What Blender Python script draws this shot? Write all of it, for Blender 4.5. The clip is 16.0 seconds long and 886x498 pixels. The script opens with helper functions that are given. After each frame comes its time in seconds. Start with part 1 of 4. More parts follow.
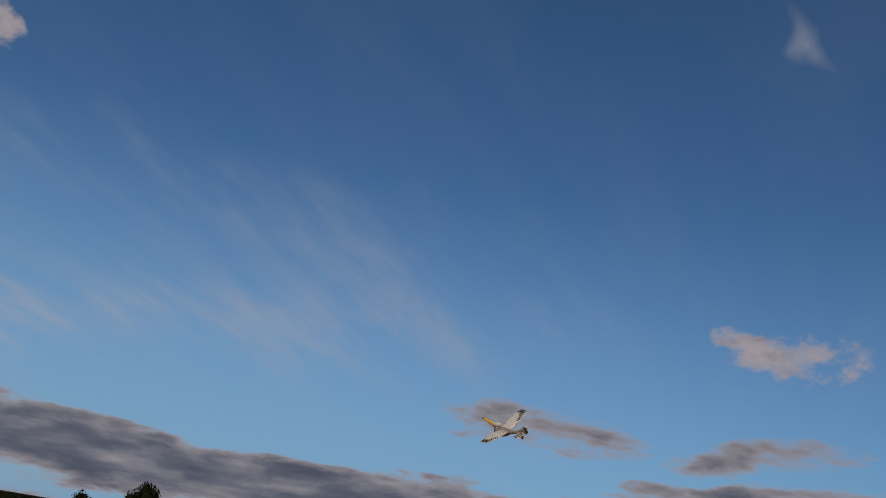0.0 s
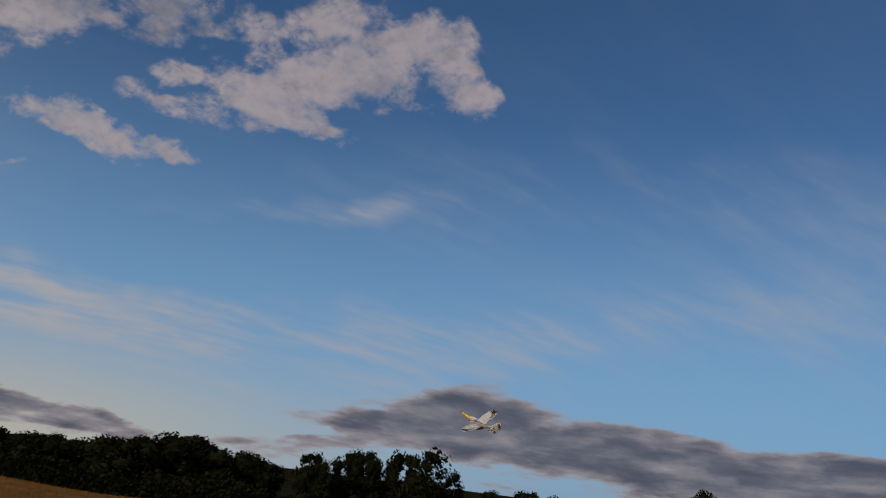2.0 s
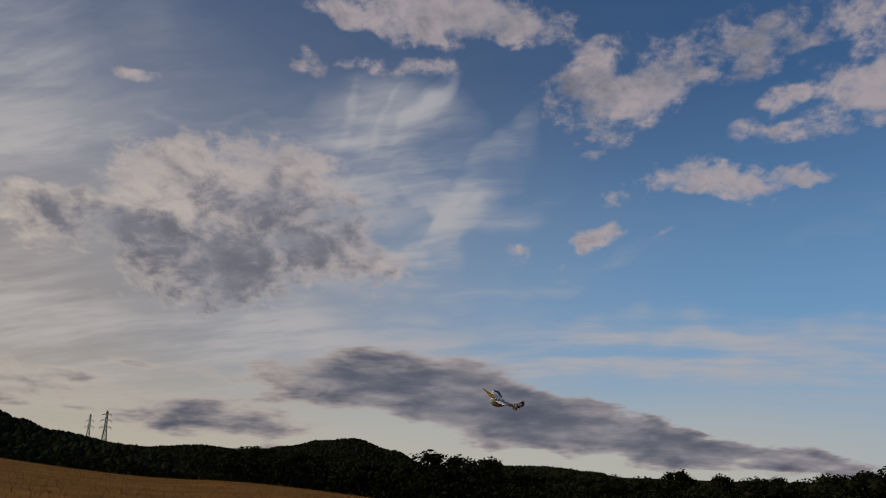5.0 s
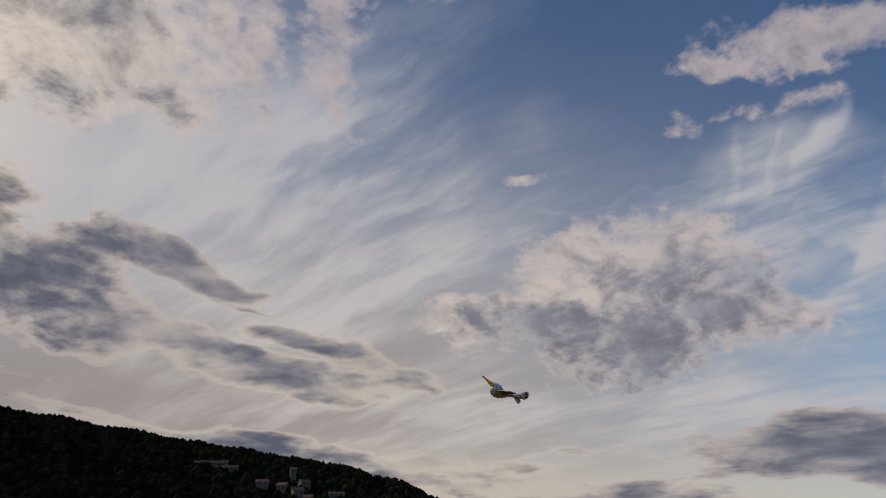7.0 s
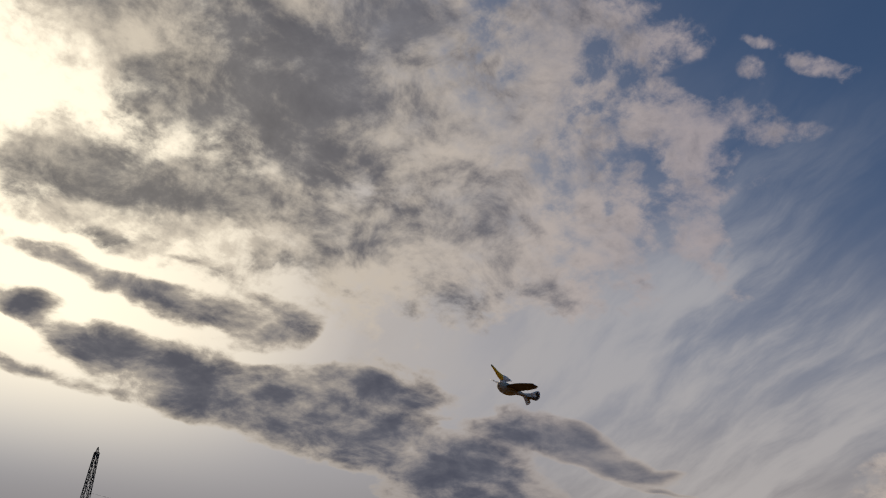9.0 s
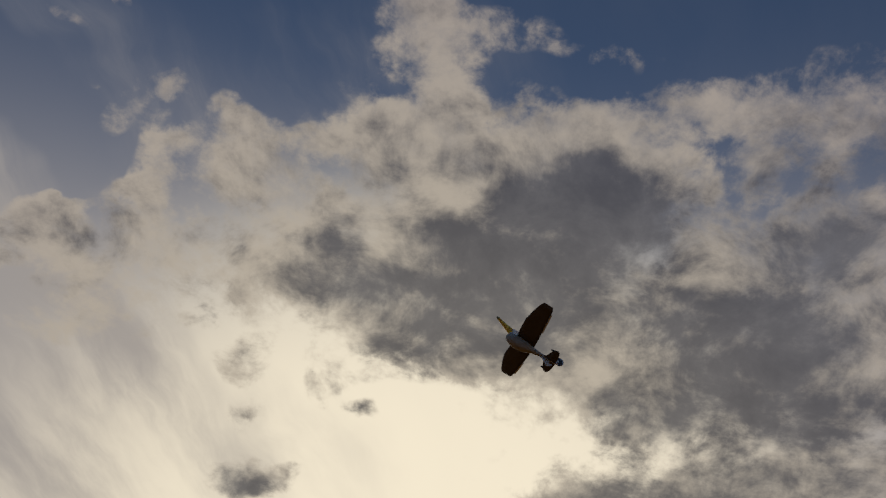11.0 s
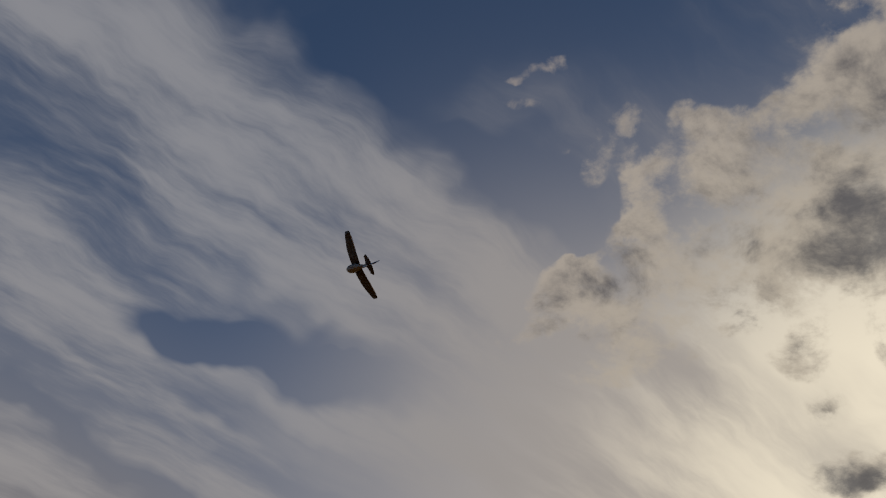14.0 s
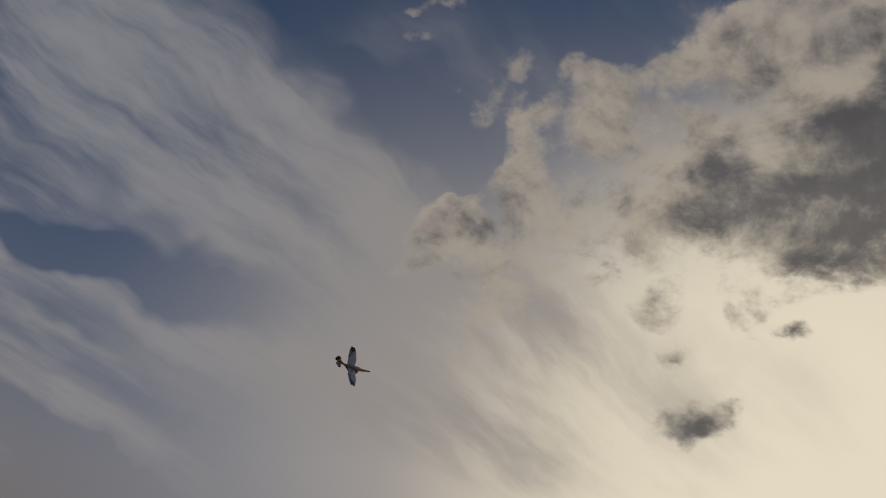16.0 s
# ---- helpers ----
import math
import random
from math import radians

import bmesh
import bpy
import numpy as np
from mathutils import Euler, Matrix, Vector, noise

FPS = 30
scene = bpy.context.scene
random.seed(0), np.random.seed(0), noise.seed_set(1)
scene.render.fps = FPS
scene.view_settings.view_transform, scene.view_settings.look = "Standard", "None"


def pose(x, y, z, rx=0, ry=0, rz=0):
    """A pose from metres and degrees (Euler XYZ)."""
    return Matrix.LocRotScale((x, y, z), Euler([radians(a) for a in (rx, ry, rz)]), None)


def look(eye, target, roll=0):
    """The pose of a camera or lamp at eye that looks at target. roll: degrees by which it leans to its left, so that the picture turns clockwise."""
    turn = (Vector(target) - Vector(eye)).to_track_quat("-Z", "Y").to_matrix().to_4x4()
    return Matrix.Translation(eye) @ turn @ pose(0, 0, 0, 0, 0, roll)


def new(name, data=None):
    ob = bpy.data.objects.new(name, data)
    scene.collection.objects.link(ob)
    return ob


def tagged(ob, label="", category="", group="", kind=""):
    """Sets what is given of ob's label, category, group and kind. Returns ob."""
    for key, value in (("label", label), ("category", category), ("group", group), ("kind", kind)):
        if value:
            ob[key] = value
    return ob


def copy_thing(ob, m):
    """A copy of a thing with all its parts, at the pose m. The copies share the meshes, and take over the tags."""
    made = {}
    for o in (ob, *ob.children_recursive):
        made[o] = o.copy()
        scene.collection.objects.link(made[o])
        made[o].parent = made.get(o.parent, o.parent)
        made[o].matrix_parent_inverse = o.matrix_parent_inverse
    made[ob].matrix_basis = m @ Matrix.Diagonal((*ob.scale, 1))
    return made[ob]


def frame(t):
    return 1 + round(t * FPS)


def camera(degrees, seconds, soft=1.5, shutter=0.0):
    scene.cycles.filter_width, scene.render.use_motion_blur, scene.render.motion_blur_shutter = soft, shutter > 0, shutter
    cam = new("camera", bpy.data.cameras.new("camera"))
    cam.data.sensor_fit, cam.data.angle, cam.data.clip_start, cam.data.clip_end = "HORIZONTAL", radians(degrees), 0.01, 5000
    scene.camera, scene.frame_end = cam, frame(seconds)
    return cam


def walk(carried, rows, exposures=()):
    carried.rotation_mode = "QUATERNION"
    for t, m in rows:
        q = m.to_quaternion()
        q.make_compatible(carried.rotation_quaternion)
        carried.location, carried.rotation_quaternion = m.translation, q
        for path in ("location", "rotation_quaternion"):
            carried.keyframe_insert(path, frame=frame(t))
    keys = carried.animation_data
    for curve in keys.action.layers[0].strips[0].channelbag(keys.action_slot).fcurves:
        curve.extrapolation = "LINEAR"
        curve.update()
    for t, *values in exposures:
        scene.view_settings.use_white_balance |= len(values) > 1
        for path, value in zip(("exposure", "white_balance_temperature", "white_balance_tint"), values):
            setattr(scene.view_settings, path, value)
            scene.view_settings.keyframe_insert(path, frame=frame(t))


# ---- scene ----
from math import atan2, cos, exp, pi, sin, sqrt, tan

EYE = 1.7


def heading(az, el=0.0):
    """Unit direction: az degrees counter-clockwise from +y, el degrees above the horizon."""
    a, e = radians(az), radians(el)
    return Vector((-sin(a) * cos(e), cos(a) * cos(e), sin(e)))


# ---- camera: worn on the pilot's head, turning on the spot ----
cam = camera(56.0, 16.0, soft=1.2)
CAMERA_ROWS = [
    (0, 110.56, -8.94, -3.34),
    (0.5, 108.40, -10.21, 5.78),
    (1, 107.49, -8.50, 13.77),
    (1.5, 107.44, -7.57, 22.99),
    (2, 105.85, -6.96, 32.64),
    (2.5, 104.79, -6.76, 41.35),
    (3, 104.47, -5.69, 49.95),
    (3.5, 105.16, -5.83, 56.69),
    (4, 104.81, -5.07, 63.93),
    (4.2, 104.61, -4.47, 66.61),
    (6.3, 107.40, 0.42, 96.93),
    (6.5, 107.90, 0.45, 99.34),
    (7, 109.68, 0.68, 107.52),
    (7.5, 111.16, 0.19, 114.65),
    (8, 114.27, -1.93, 121.48),
    (8.5, 116.90, -1.15, 127.88),
    (9, 121.34, -2.28, 134.86),
    (9.5, 125.12, -0.59, 142.51),
    (10, 130.60, 0.95, 154.35),
    (10.2, 133.09, 0.69, 159.27),
    (12.3, 143.16, -14.37, -173.36),
    (12.5, 143.20, -14.85, -170.80),
    (13, 141.01, -15.16, -162.93),
    (13.5, 137.21, -15.51, -153.44),
    (14, 133.62, -15.07, -147.82),
    (14.5, 132.52, -15.18, -146.96),
    (15, 131.83, -14.96, -149.15),
    (15.5, 131.98, -15.08, -153.73),
    (16, 131.41, -13.31, -157.71),
]
EXPOSURES = [(0, -0.15), (2, -0.12), (4.0, -0.12), (6.4, 0.22), (7.5, 0.25), (8.5, 0.05), (9.3, -0.15), (10.1, -0.28), (12.3, -0.75), (13.2, -0.6), (14.0, -0.55), (15.2, -0.6), (16, -0.75)]
walk(cam, [(t, pose(0, 0, EYE, rx, ry, rz)) for t, rx, ry, rz in CAMERA_ROWS], EXPOSURES)

# ---- sun and sky ----
SUN_AZ, SUN_EL = 178.0, 26.0
sun = new("sun", bpy.data.lights.new("sun", "SUN"))
sun.data.energy, sun.data.angle, sun.data.color = 1.5, radians(4), (1.0, 0.86, 0.68)
sun.matrix_world = look(heading(SUN_AZ, SUN_EL) * 100, (0, 0, 0))

world = bpy.data.worlds.new("evening_sky")
world.use_nodes = True
scene.world = world
wt = world.node_tree
wt.nodes.clear()


class Graph:
    """Short calls to add and link shader nodes."""

    tree = None

    def add(self, kind, links=(), **props):
        n = self.tree.nodes.new(kind)
        for k, v in props.items():
            if k == "operation":
                n.operation = v
            elif k == "blend_type":
                n.blend_type = v
            elif k == "data_type":
                n.data_type = v
            elif k == "noise_dimensions":
                n.noise_dimensions = v
            elif k == "vector_type":
                n.vector_type = v
            elif k == "gradient_type":
                n.gradient_type = v
            elif k == "interpolation_type":
                n.interpolation_type = v
        for slot, value in links:
            s = n.inputs[slot]
            if isinstance(value, bpy.types.NodeSocket):
                self.tree.links.new(value, s)
            else:
                s.default_value = value
        return n

    def math(self, op, a, b=0.0, c=0.0):
        return self.add("ShaderNodeMath", ((0, a), (1, b), (2, c)), operation=op).outputs[0]

    def vec(self, op, a, b=(0, 0, 0)):
        n = self.add("ShaderNodeVectorMath", ((0, a), (1, b)), operation=op)
        return n.outputs[1] if op in ("DOT_PRODUCT", "LENGTH") else n.outputs[0]

    def scaled(self, v, k):
        return self.add("ShaderNodeVectorMath", ((0, v), (3, k)), operation="SCALE").outputs[0]

    def step(self, x, lo, hi, out_lo=0.0, out_hi=1.0):
        n = self.add("ShaderNodeMapRange", ((0, x), (1, lo), (2, hi), (3, out_lo), (4, out_hi)), interpolation_type="SMOOTHSTEP")
        return n.outputs[0]

    def noise(self, v, scale, detail=5.0, rough=0.55, lac=2.0, distort=0.0):
        n = self.add("ShaderNodeTexNoise", (("Vector", v), ("Scale", scale), ("Detail", detail), ("Roughness", rough), ("Lacunarity", lac), ("Distortion", distort)))
        return n.outputs["Fac"], n.outputs["Color"]

    def mix(self, f, a, b, blend="MIX"):
        n = self.tree.nodes.new("ShaderNodeMix")
        n.data_type, n.blend_type, n.clamp_factor = "RGBA", blend, True
        for slot, value in ((0, f), (6, a), (7, b)):
            if isinstance(value, bpy.types.NodeSocket):
                self.tree.links.new(value, n.inputs[slot])
            else:
                n.inputs[slot].default_value = value if slot == 0 else (*value, 1)
        return n.outputs[2]


class CloudField(Graph):
    """A cloud layer: soft patches laid on the sky's dome, summed, then broken up by noise."""

    direction, total = None, None

    def patch(self, az, el, wide, high, tilt, weight, spread=1.5):
        c = heading(az, el)
        right = Vector((cos(radians(az)), sin(radians(az)), 0))
        up = right.cross(c)
        up = up if up.z > 0 else -up
        a = radians(tilt)
        major, minor = right * cos(a) + up * sin(a), up * cos(a) - right * sin(a)
        turn = Matrix((major, minor, major.cross(minor))).transposed()
        n = self.add("ShaderNodeMapping", (("Vector", self.direction), ("Location", c), ("Rotation", turn.to_euler()),
                                           ("Scale", (tan(radians(wide)) * spread, tan(radians(high)) * spread, 1.0))), vector_type="TEXTURE")
        g = self.add("ShaderNodeTexGradient", ((0, n.outputs[0]),), gradient_type="SPHERICAL").outputs["Fac"]
        self.total = self.math("MULTIPLY_ADD", g, weight, 0.0 if self.total is None else self.total)


def graph(tree):
    g = Graph()
    g.tree = tree
    return g


def cloud_field(direction):
    c = CloudField()
    c.tree, c.direction = wt, direction
    return c


G = graph(wt)
view = G.add("ShaderNodeTexCoord").outputs["Generated"]
# clear sky
sky = wt.nodes.new("ShaderNodeTexSky")
sky.sky_type, sky.sun_disc = "NISHITA", False
sky.sun_elevation, sky.sun_rotation = radians(SUN_EL), radians(-SUN_AZ)
sky.altitude, sky.air_density, sky.dust_density, sky.ozone_density = 200, 1.0, 0.6, 2.0
axes = G.add("ShaderNodeSeparateXYZ", ((0, view),))
height = axes.outputs[2]
toward_sun = G.vec("DOT_PRODUCT", view, tuple(heading(SUN_AZ, SUN_EL)))
clear = G.mix(1.0, sky.outputs[0], (0.35, 0.56, 0.74), "MULTIPLY")
# a thin high haze greys the blue on the sun's side
grey = G.add("ShaderNodeRGBToBW", ((0, clear),)).outputs[0]
grey = G.vec("MULTIPLY", G.add("ShaderNodeCombineXYZ", tuple((k, grey) for k in range(3))).outputs[0], (1.0, 1.04, 1.2))
clear_n = G.tree.nodes.new("ShaderNodeMix")
clear_n.data_type = "RGBA"
G.tree.links.new(G.step(G.vec("DOT_PRODUCT", view, tuple(heading(SUN_AZ))), -0.5, 0.5, 0.03, 0.36), clear_n.inputs[0])
G.tree.links.new(clear, clear_n.inputs[6])
G.tree.links.new(grey, clear_n.inputs[7])
clear = clear_n.outputs[2]
# milky air low down and the bright haze round the sun
low = G.math("MULTIPLY", G.step(height, 0.46, 0.02, 0.0, 0.66), G.step(G.vec("DOT_PRODUCT", view, tuple(heading(40))), 0.25, 0.85, 0.5, 1.22))
base = G.mix(low, clear, (2.0, 3.65, 5.75))
near_sun = G.step(toward_sun, 0.53, 0.985)
sunward = G.vec("DOT_PRODUCT", view, tuple(heading(SUN_AZ)))
warm_low = G.math("MULTIPLY", G.step(sunward, -0.55, 0.6), G.step(height, 0.62, 0.06))
warm_low = G.math("MULTIPLY", warm_low, G.step(sunward, 0.45, 0.95, 1.0, 0.45))
base = G.mix(G.math("MULTIPLY", warm_low, 0.72), base, (5.0, 4.15, 3.35))
warmth = G.math("MAXIMUM", near_sun, G.math("MULTIPLY", warm_low, 0.8))
base = G.mix(G.math("MULTIPLY", G.step(sunward, -0.35, 0.55), G.step(height, 0.42, 0.16, 0.0, 0.92)), base, (2.5, 2.2, 2.1))
base = G.mix(G.math("MULTIPLY", G.step(sunward, -1.0, -0.45), G.step(height, 0.15, 0.0, 0.0, 0.8)), base, (5.0, 4.55, 3.6))
haze = G.math("MULTIPLY", G.math("POWER", near_sun, 1.3), G.math("MULTIPLY", G.step(height, 0.90, 0.52), G.step(height, 0.16, 0.42)))
glare = G.math("MULTIPLY", G.step(toward_sun, 0.84, 0.995), G.step(height, 0.22, 0.40))
base = G.mix(G.math("MULTIPLY", haze, 0.92), base, (7.4, 6.45, 5.4))
base = G.mix(glare, base, (13.0, 11.6, 9.0))

# the cloud deck as a plane seen from below: features flatten towards the horizon
deck = G.vec("DIVIDE", G.vec("MULTIPLY", view, (1, 1, 0)), G.add("ShaderNodeCombineXYZ", tuple((k, G.math("ADD", G.math("MAXIMUM", height, 0.0), 0.2)) for k in range(3))).outputs[0])
puffy = G.vec("DIVIDE", view, G.add("ShaderNodeCombineXYZ", tuple((k, G.math("ADD", G.math("MAXIMUM", height, 0.0), 0.5)) for k in range(3))).outputs[0])
HALF = (0.5, 0.5, 0.5)
wide_n, wide_c = G.noise(view, 6.0, 3.0, 0.55)
fine_n, fine_c = G.noise(view, 22.0, 3.0, 0.5)
warp = G.vec("ADD", G.scaled(G.vec("SUBTRACT", wide_c, HALF), 0.085), G.scaled(G.vec("SUBTRACT", fine_c, HALF), 0.03))
billow_dir = G.vec("ADD", view, warp)
flat_n, flat_c = G.noise(deck, 2.2, 4.0, 0.55)
bar_dir = G.vec("ADD", view, G.vec("MULTIPLY", G.vec("SUBTRACT", flat_c, HALF), (0.16, 0.16, 0.045)))


def filled(total, gain):
    """Overlapping patches fill up towards one."""
    return G.math("SUBTRACT", 1.0, G.math("EXPONENT", G.math("MULTIPLY", total, -gain)))


# high streaky veils
veil = cloud_field(G.vec("ADD", view, G.scaled(G.vec("SUBTRACT", wide_c, HALF), 0.14)))
veil.patch(85.1, 21.3, 5.9, 3.8, -5, 0.40)
veil.patch(76.8, 18.1, 1.0, 5.5, -32, 0.90)
veil.patch(80.9, 14.8, 7.7, 0.8, 23, 0.70)
veil.patch(82.0, 20.3, 0.8, 5.3, -26, 0.70)
veil.patch(79.0, 17.3, 0.7, 3.2, 23, 0.60)
veil.patch(60.8, 8.2, 12.5, 1.7, 0, 0.80)
veil.patch(69.1, 6.9, 12.1, 1.9, 2, 0.45)
veil.patch(75.8, 13.0, 9.2, 0.8, 5, 0.50)
veil.patch(38.3, 18.1, 11.3, 1.1, 8, 0.50)
veil.patch(44.1, 7.2, 15.1, 2.9, 11, 0.50)
veil.patch(25.4, 22.0, 18.7, 1.5, 5, 0.15)
veil.patch(20.0, 11.8, 21.9, 3.4, 7, 0.20)
veil.patch(3.3, 18.3, 11.8, 2.2, -9, 0.10)
veil.patch(11.5, 18.9, 21.5, 3.4, 1, 0.12)
veil.patch(10.2, 13.7, 18.1, 2.3, 9, 0.15)
veil.patch(82.6, 21.0, 5.5, 3.8, -6, 0.80)
veil.patch(105.9, 18.5, 11.3, 1.5, 18, 0.60)
veil.patch(114.7, 17.1, 13.3, 6.3, 5, 0.70)
veil.patch(121.9, 22.9, 11.3, 8.7, 10, 0.80)
veil.patch(107.7, 7.4, 21.2, 3.7, 1, 0.80)
veil.patch(75.7, 9.6, 10.0, 2.1, -4, 0.25)
veil.patch(-123.7, 42.3, 16.4, 5.3, -9, 1.40)
veil.patch(-113.4, 44.4, 8.1, 4.4, -10, 0.90)
veil.patch(-135.1, 29.9, 10.3, 2.0, -2, 0.80)
veil.patch(-144.6, 37.1, 11.1, 4.4, -2, 0.70)
veil.patch(-140.3, 53.0, 13.2, 2.7, 13, 0.35)
veil.patch(-113.6, 38.6, 18.3, 5.6, 8, 1.00)
veil.patch(-137.3, 40.1, 14.4, 4.6, -7, 1.20)
veil.patch(-107.6, 29.4, 10.9, 3.1, 3, 1.40)
veil.patch(-116.6, 23.0, 13.1, 1.9, -6, 1.50)
veil.patch(-111.7, 23.4, 6.8, 1.0, -6, 0.70)
veil.patch(-114.3, 17.3, 6.6, 2.2, -8, 1.50)
veil.patch(-97.6, 38.4, 5.5, 3.1, 30, 1.20)
veil.patch(-136.7, 29.1, 16.6, 3.7, 6, 0.60)
veil.patch(-155.9, 31.9, 13.9, 5.3, 9, 0.80)
veil.patch(-107.7, 26.4, 7.8, 2.4, 2, 1.30)
veil.patch(84.2, 8.2, 7.8, 2.1, 11, 0.30)
veil.patch(-121.9, 30.4, 12.1, 1.4, 8, -1.50)
veil.patch(-118.3, 20.3, 10.4, 0.7, -7, -1.00)
veil.patch(-142.8, 47.2, 8.7, 2.3, -7, -0.70)
veil.patch(-147.6, 61.5, 16.7, 4.1, 8, -0.10)
veil.patch(107.3, 24.9, 4.7, 6.9, -10, -0.50)
veil.patch(135.7, 23.4, 6.9, 5.5, 11, 1.00)
veil.patch(128.9, 23.1, 6.8, 3.3, 8, 0.60)
veil.patch(-25.3, 35.7, 2.4, 0.6, -49, 0.35)
veil.patch(86.9, 22.5, 2.5, 0.4, 71, 0.50)
veil.patch(84.0, 21.6, 3.0, 0.3, 61, 0.60)
veil.patch(81.1, 22.9, 3.4, 0.4, 52, 0.60)
veil.patch(76.8, 20.0, 2.7, 0.5, 53, 1.10)
veil.patch(78.6, 16.8, 2.3, 0.4, 64, 0.90)
veil.patch(82.4, 14.3, 4.4, 0.4, 17, 0.80)
veil.patch(80.8, 18.8, 1.9, 0.3, -52, 0.50)
veil.patch(85.1, 19.2, 4.3, 3.3, 11, 0.35)
veil.patch(89.1, 7.4, 8.7, 1.4, 3, 0.60)
veil.patch(73.0, 6.9, 9.9, 0.8, 3, 0.50)
veil.patch(61.5, 8.9, 4.6, 0.3, 4, 0.70)
veil.patch(57.6, 7.6, 6.7, 0.3, -1, 0.60)
veil.patch(109.3, 31.8, 6.8, 7.4, -3, 0.30)
veil.patch(105.4, 25.1, 9.8, 5.0, -4, 0.35)
veil.patch(121.4, 22.6, 11.5, 5.8, 2, 0.55)
veil.patch(109.9, 17.2, 6.2, 0.6, 20, 0.50)
veil.patch(105.8, 18.4, 2.3, 0.3, 22, 0.50)
veil.patch(95.9, 23.1, 4.2, 0.3, 3, 0.40)
veil.patch(104.1, 8.8, 10.9, 1.5, -5, 0.40)
veil.patch(-160.4, 52.0, 9.6, 4.6, 18, 0.90)
veil.patch(-166.7, 60.9, 9.7, 3.4, 12, 0.35)
veil.patch(-112.4, 46.3, 5.5, 2.7, 58, -0.60)
veil.patch(-153.2, 43.1, 7.7, 4.6, 24, 0.40)
veil.patch(-121.6, 48.4, 6.7, 3.3, 34, -0.45)
veil.patch(-107.1, 37.0, 5.8, 2.7, 44, 0.60)
veil.patch(-108.3, 32.7, 7.2, 4.5, 41, 0.50)
veil.patch(-115.3, 24.3, 5.2, 1.3, 3, 0.70)
veil.patch(-121.5, 24.0, 8.4, 1.0, -0, 0.60)
veil.patch(-110.0, 30.8, 4.4, 2.4, 39, 0.50)
veil.patch(-163.1, 49.2, 7.7, 4.4, 3, 0.50)
veil.patch(-119.3, 24.1, 6.1, 0.8, 1, 0.70)
veil.patch(-118.2, 20.3, 4.0, 0.7, -2, 0.70)
veil.patch(-121.2, 30.9, 8.5, 1.5, 16, -0.50)
veil.patch(-124.1, 23.3, 7.1, 0.6, -1, -0.70)
veil.patch(113.2, 22.5, 8.0, 5.7, -6, 0.45)
veil.patch(108.2, 18.2, 3.9, 0.4, 22, 0.40)
veil.patch(109.9, 30.0, 4.9, 4.3, -11, 0.25)
along = G.add("ShaderNodeMapping", (("Vector", G.vec("ADD", deck, G.scaled(G.vec("SUBTRACT", wide_c, HALF), 0.12))), ("Rotation", (0, 0, radians(-64))))).outputs[0]
streak_space = G.vec("MULTIPLY", along, (0.75, 2.6, 1.0))
streak, _ = G.noise(streak_space, 1.9, 8.0, 0.58, 2.1)
veil_body = filled(G.math("ADD", veil.total, 0.07), 1.4)
veil_d = G.math("MULTIPLY", veil_body, G.step(streak, 0.32, 0.68, 0.28, 1.25))
veil_a = G.step(veil_d, 0.02, 1.0, 0.0, 0.92)
veil_col = G.mix(warmth, (3.9, 3.9, 4.2), (5.0, 4.5, 4.1))
base = G.mix(veil_a, base, veil_col)

# heaped clouds, lit from the sun's side, with grey undersides
heap = cloud_field(billow_dir)
heap.patch(-24.4, 14.8, 2.5, 1.3, -13, 1.10)
heap.patch(-26.0, 16.0, 1.7, 0.8, 34, 0.70)
heap.patch(-20.8, 16.1, 1.4, 0.7, 4, 0.60)
heap.patch(-22.3, 14.6, 1.5, 0.7, 4, 0.60)
heap.patch(-27.9, 14.7, 0.8, 1.2, 3, 0.35)
heap.patch(67.1, 25.1, 4.4, 3.0, 18, 1.00)
heap.patch(63.9, 24.4, 1.8, 1.8, 16, 0.80)
heap.patch(58.9, 26.7, 4.4, 2.0, 14, 0.55)
heap.patch(55.4, 28.0, 2.9, 2.2, 13, 0.60)
heap.patch(60.6, 25.3, 1.0, 0.6, 15, 0.40)
heap.patch(50.2, 28.4, 1.4, 1.5, 10, 0.60)
heap.patch(41.8, 28.9, 4.5, 2.0, 6, 0.90)
heap.patch(45.0, 30.2, 2.4, 1.4, 8, 0.80)
heap.patch(37.3, 29.0, 2.2, 1.2, 4, 0.90)
heap.patch(46.5, 25.5, 4.6, 1.8, 8, 1.00)
heap.patch(49.6, 23.8, 2.1, 1.7, 10, 0.90)
heap.patch(41.4, 25.9, 5.8, 2.1, 6, 1.00)
heap.patch(34.3, 26.1, 1.8, 1.3, -17, 1.00)
heap.patch(44.1, 22.7, 2.5, 0.7, -17, 0.60)
heap.patch(46.9, 23.0, 2.5, 1.0, -6, 0.80)
heap.patch(54.6, 23.7, 1.9, 0.8, 12, 0.70)
heap.patch(56.6, 21.4, 1.9, 0.8, 12, 0.60)
heap.patch(53.0, 21.9, 1.9, 0.7, 11, 0.50)
heap.patch(61.9, 18.9, 3.5, 0.9, 1, 1.00)
heap.patch(56.9, 18.8, 4.1, 0.9, 3, 1.00)
heap.patch(53.5, 18.8, 1.2, 0.4, 10, 0.60)
heap.patch(66.9, 18.2, 1.0, 0.7, 15, 0.70)
heap.patch(68.0, 15.8, 1.3, 0.6, 15, 0.80)
heap.patch(66.7, 15.5, 1.1, 0.4, 14, 0.50)
heap.patch(63.5, 15.0, 1.0, 0.3, 13, 0.40)
heap.patch(69.5, 14.1, 2.1, 0.7, 15, 0.30)
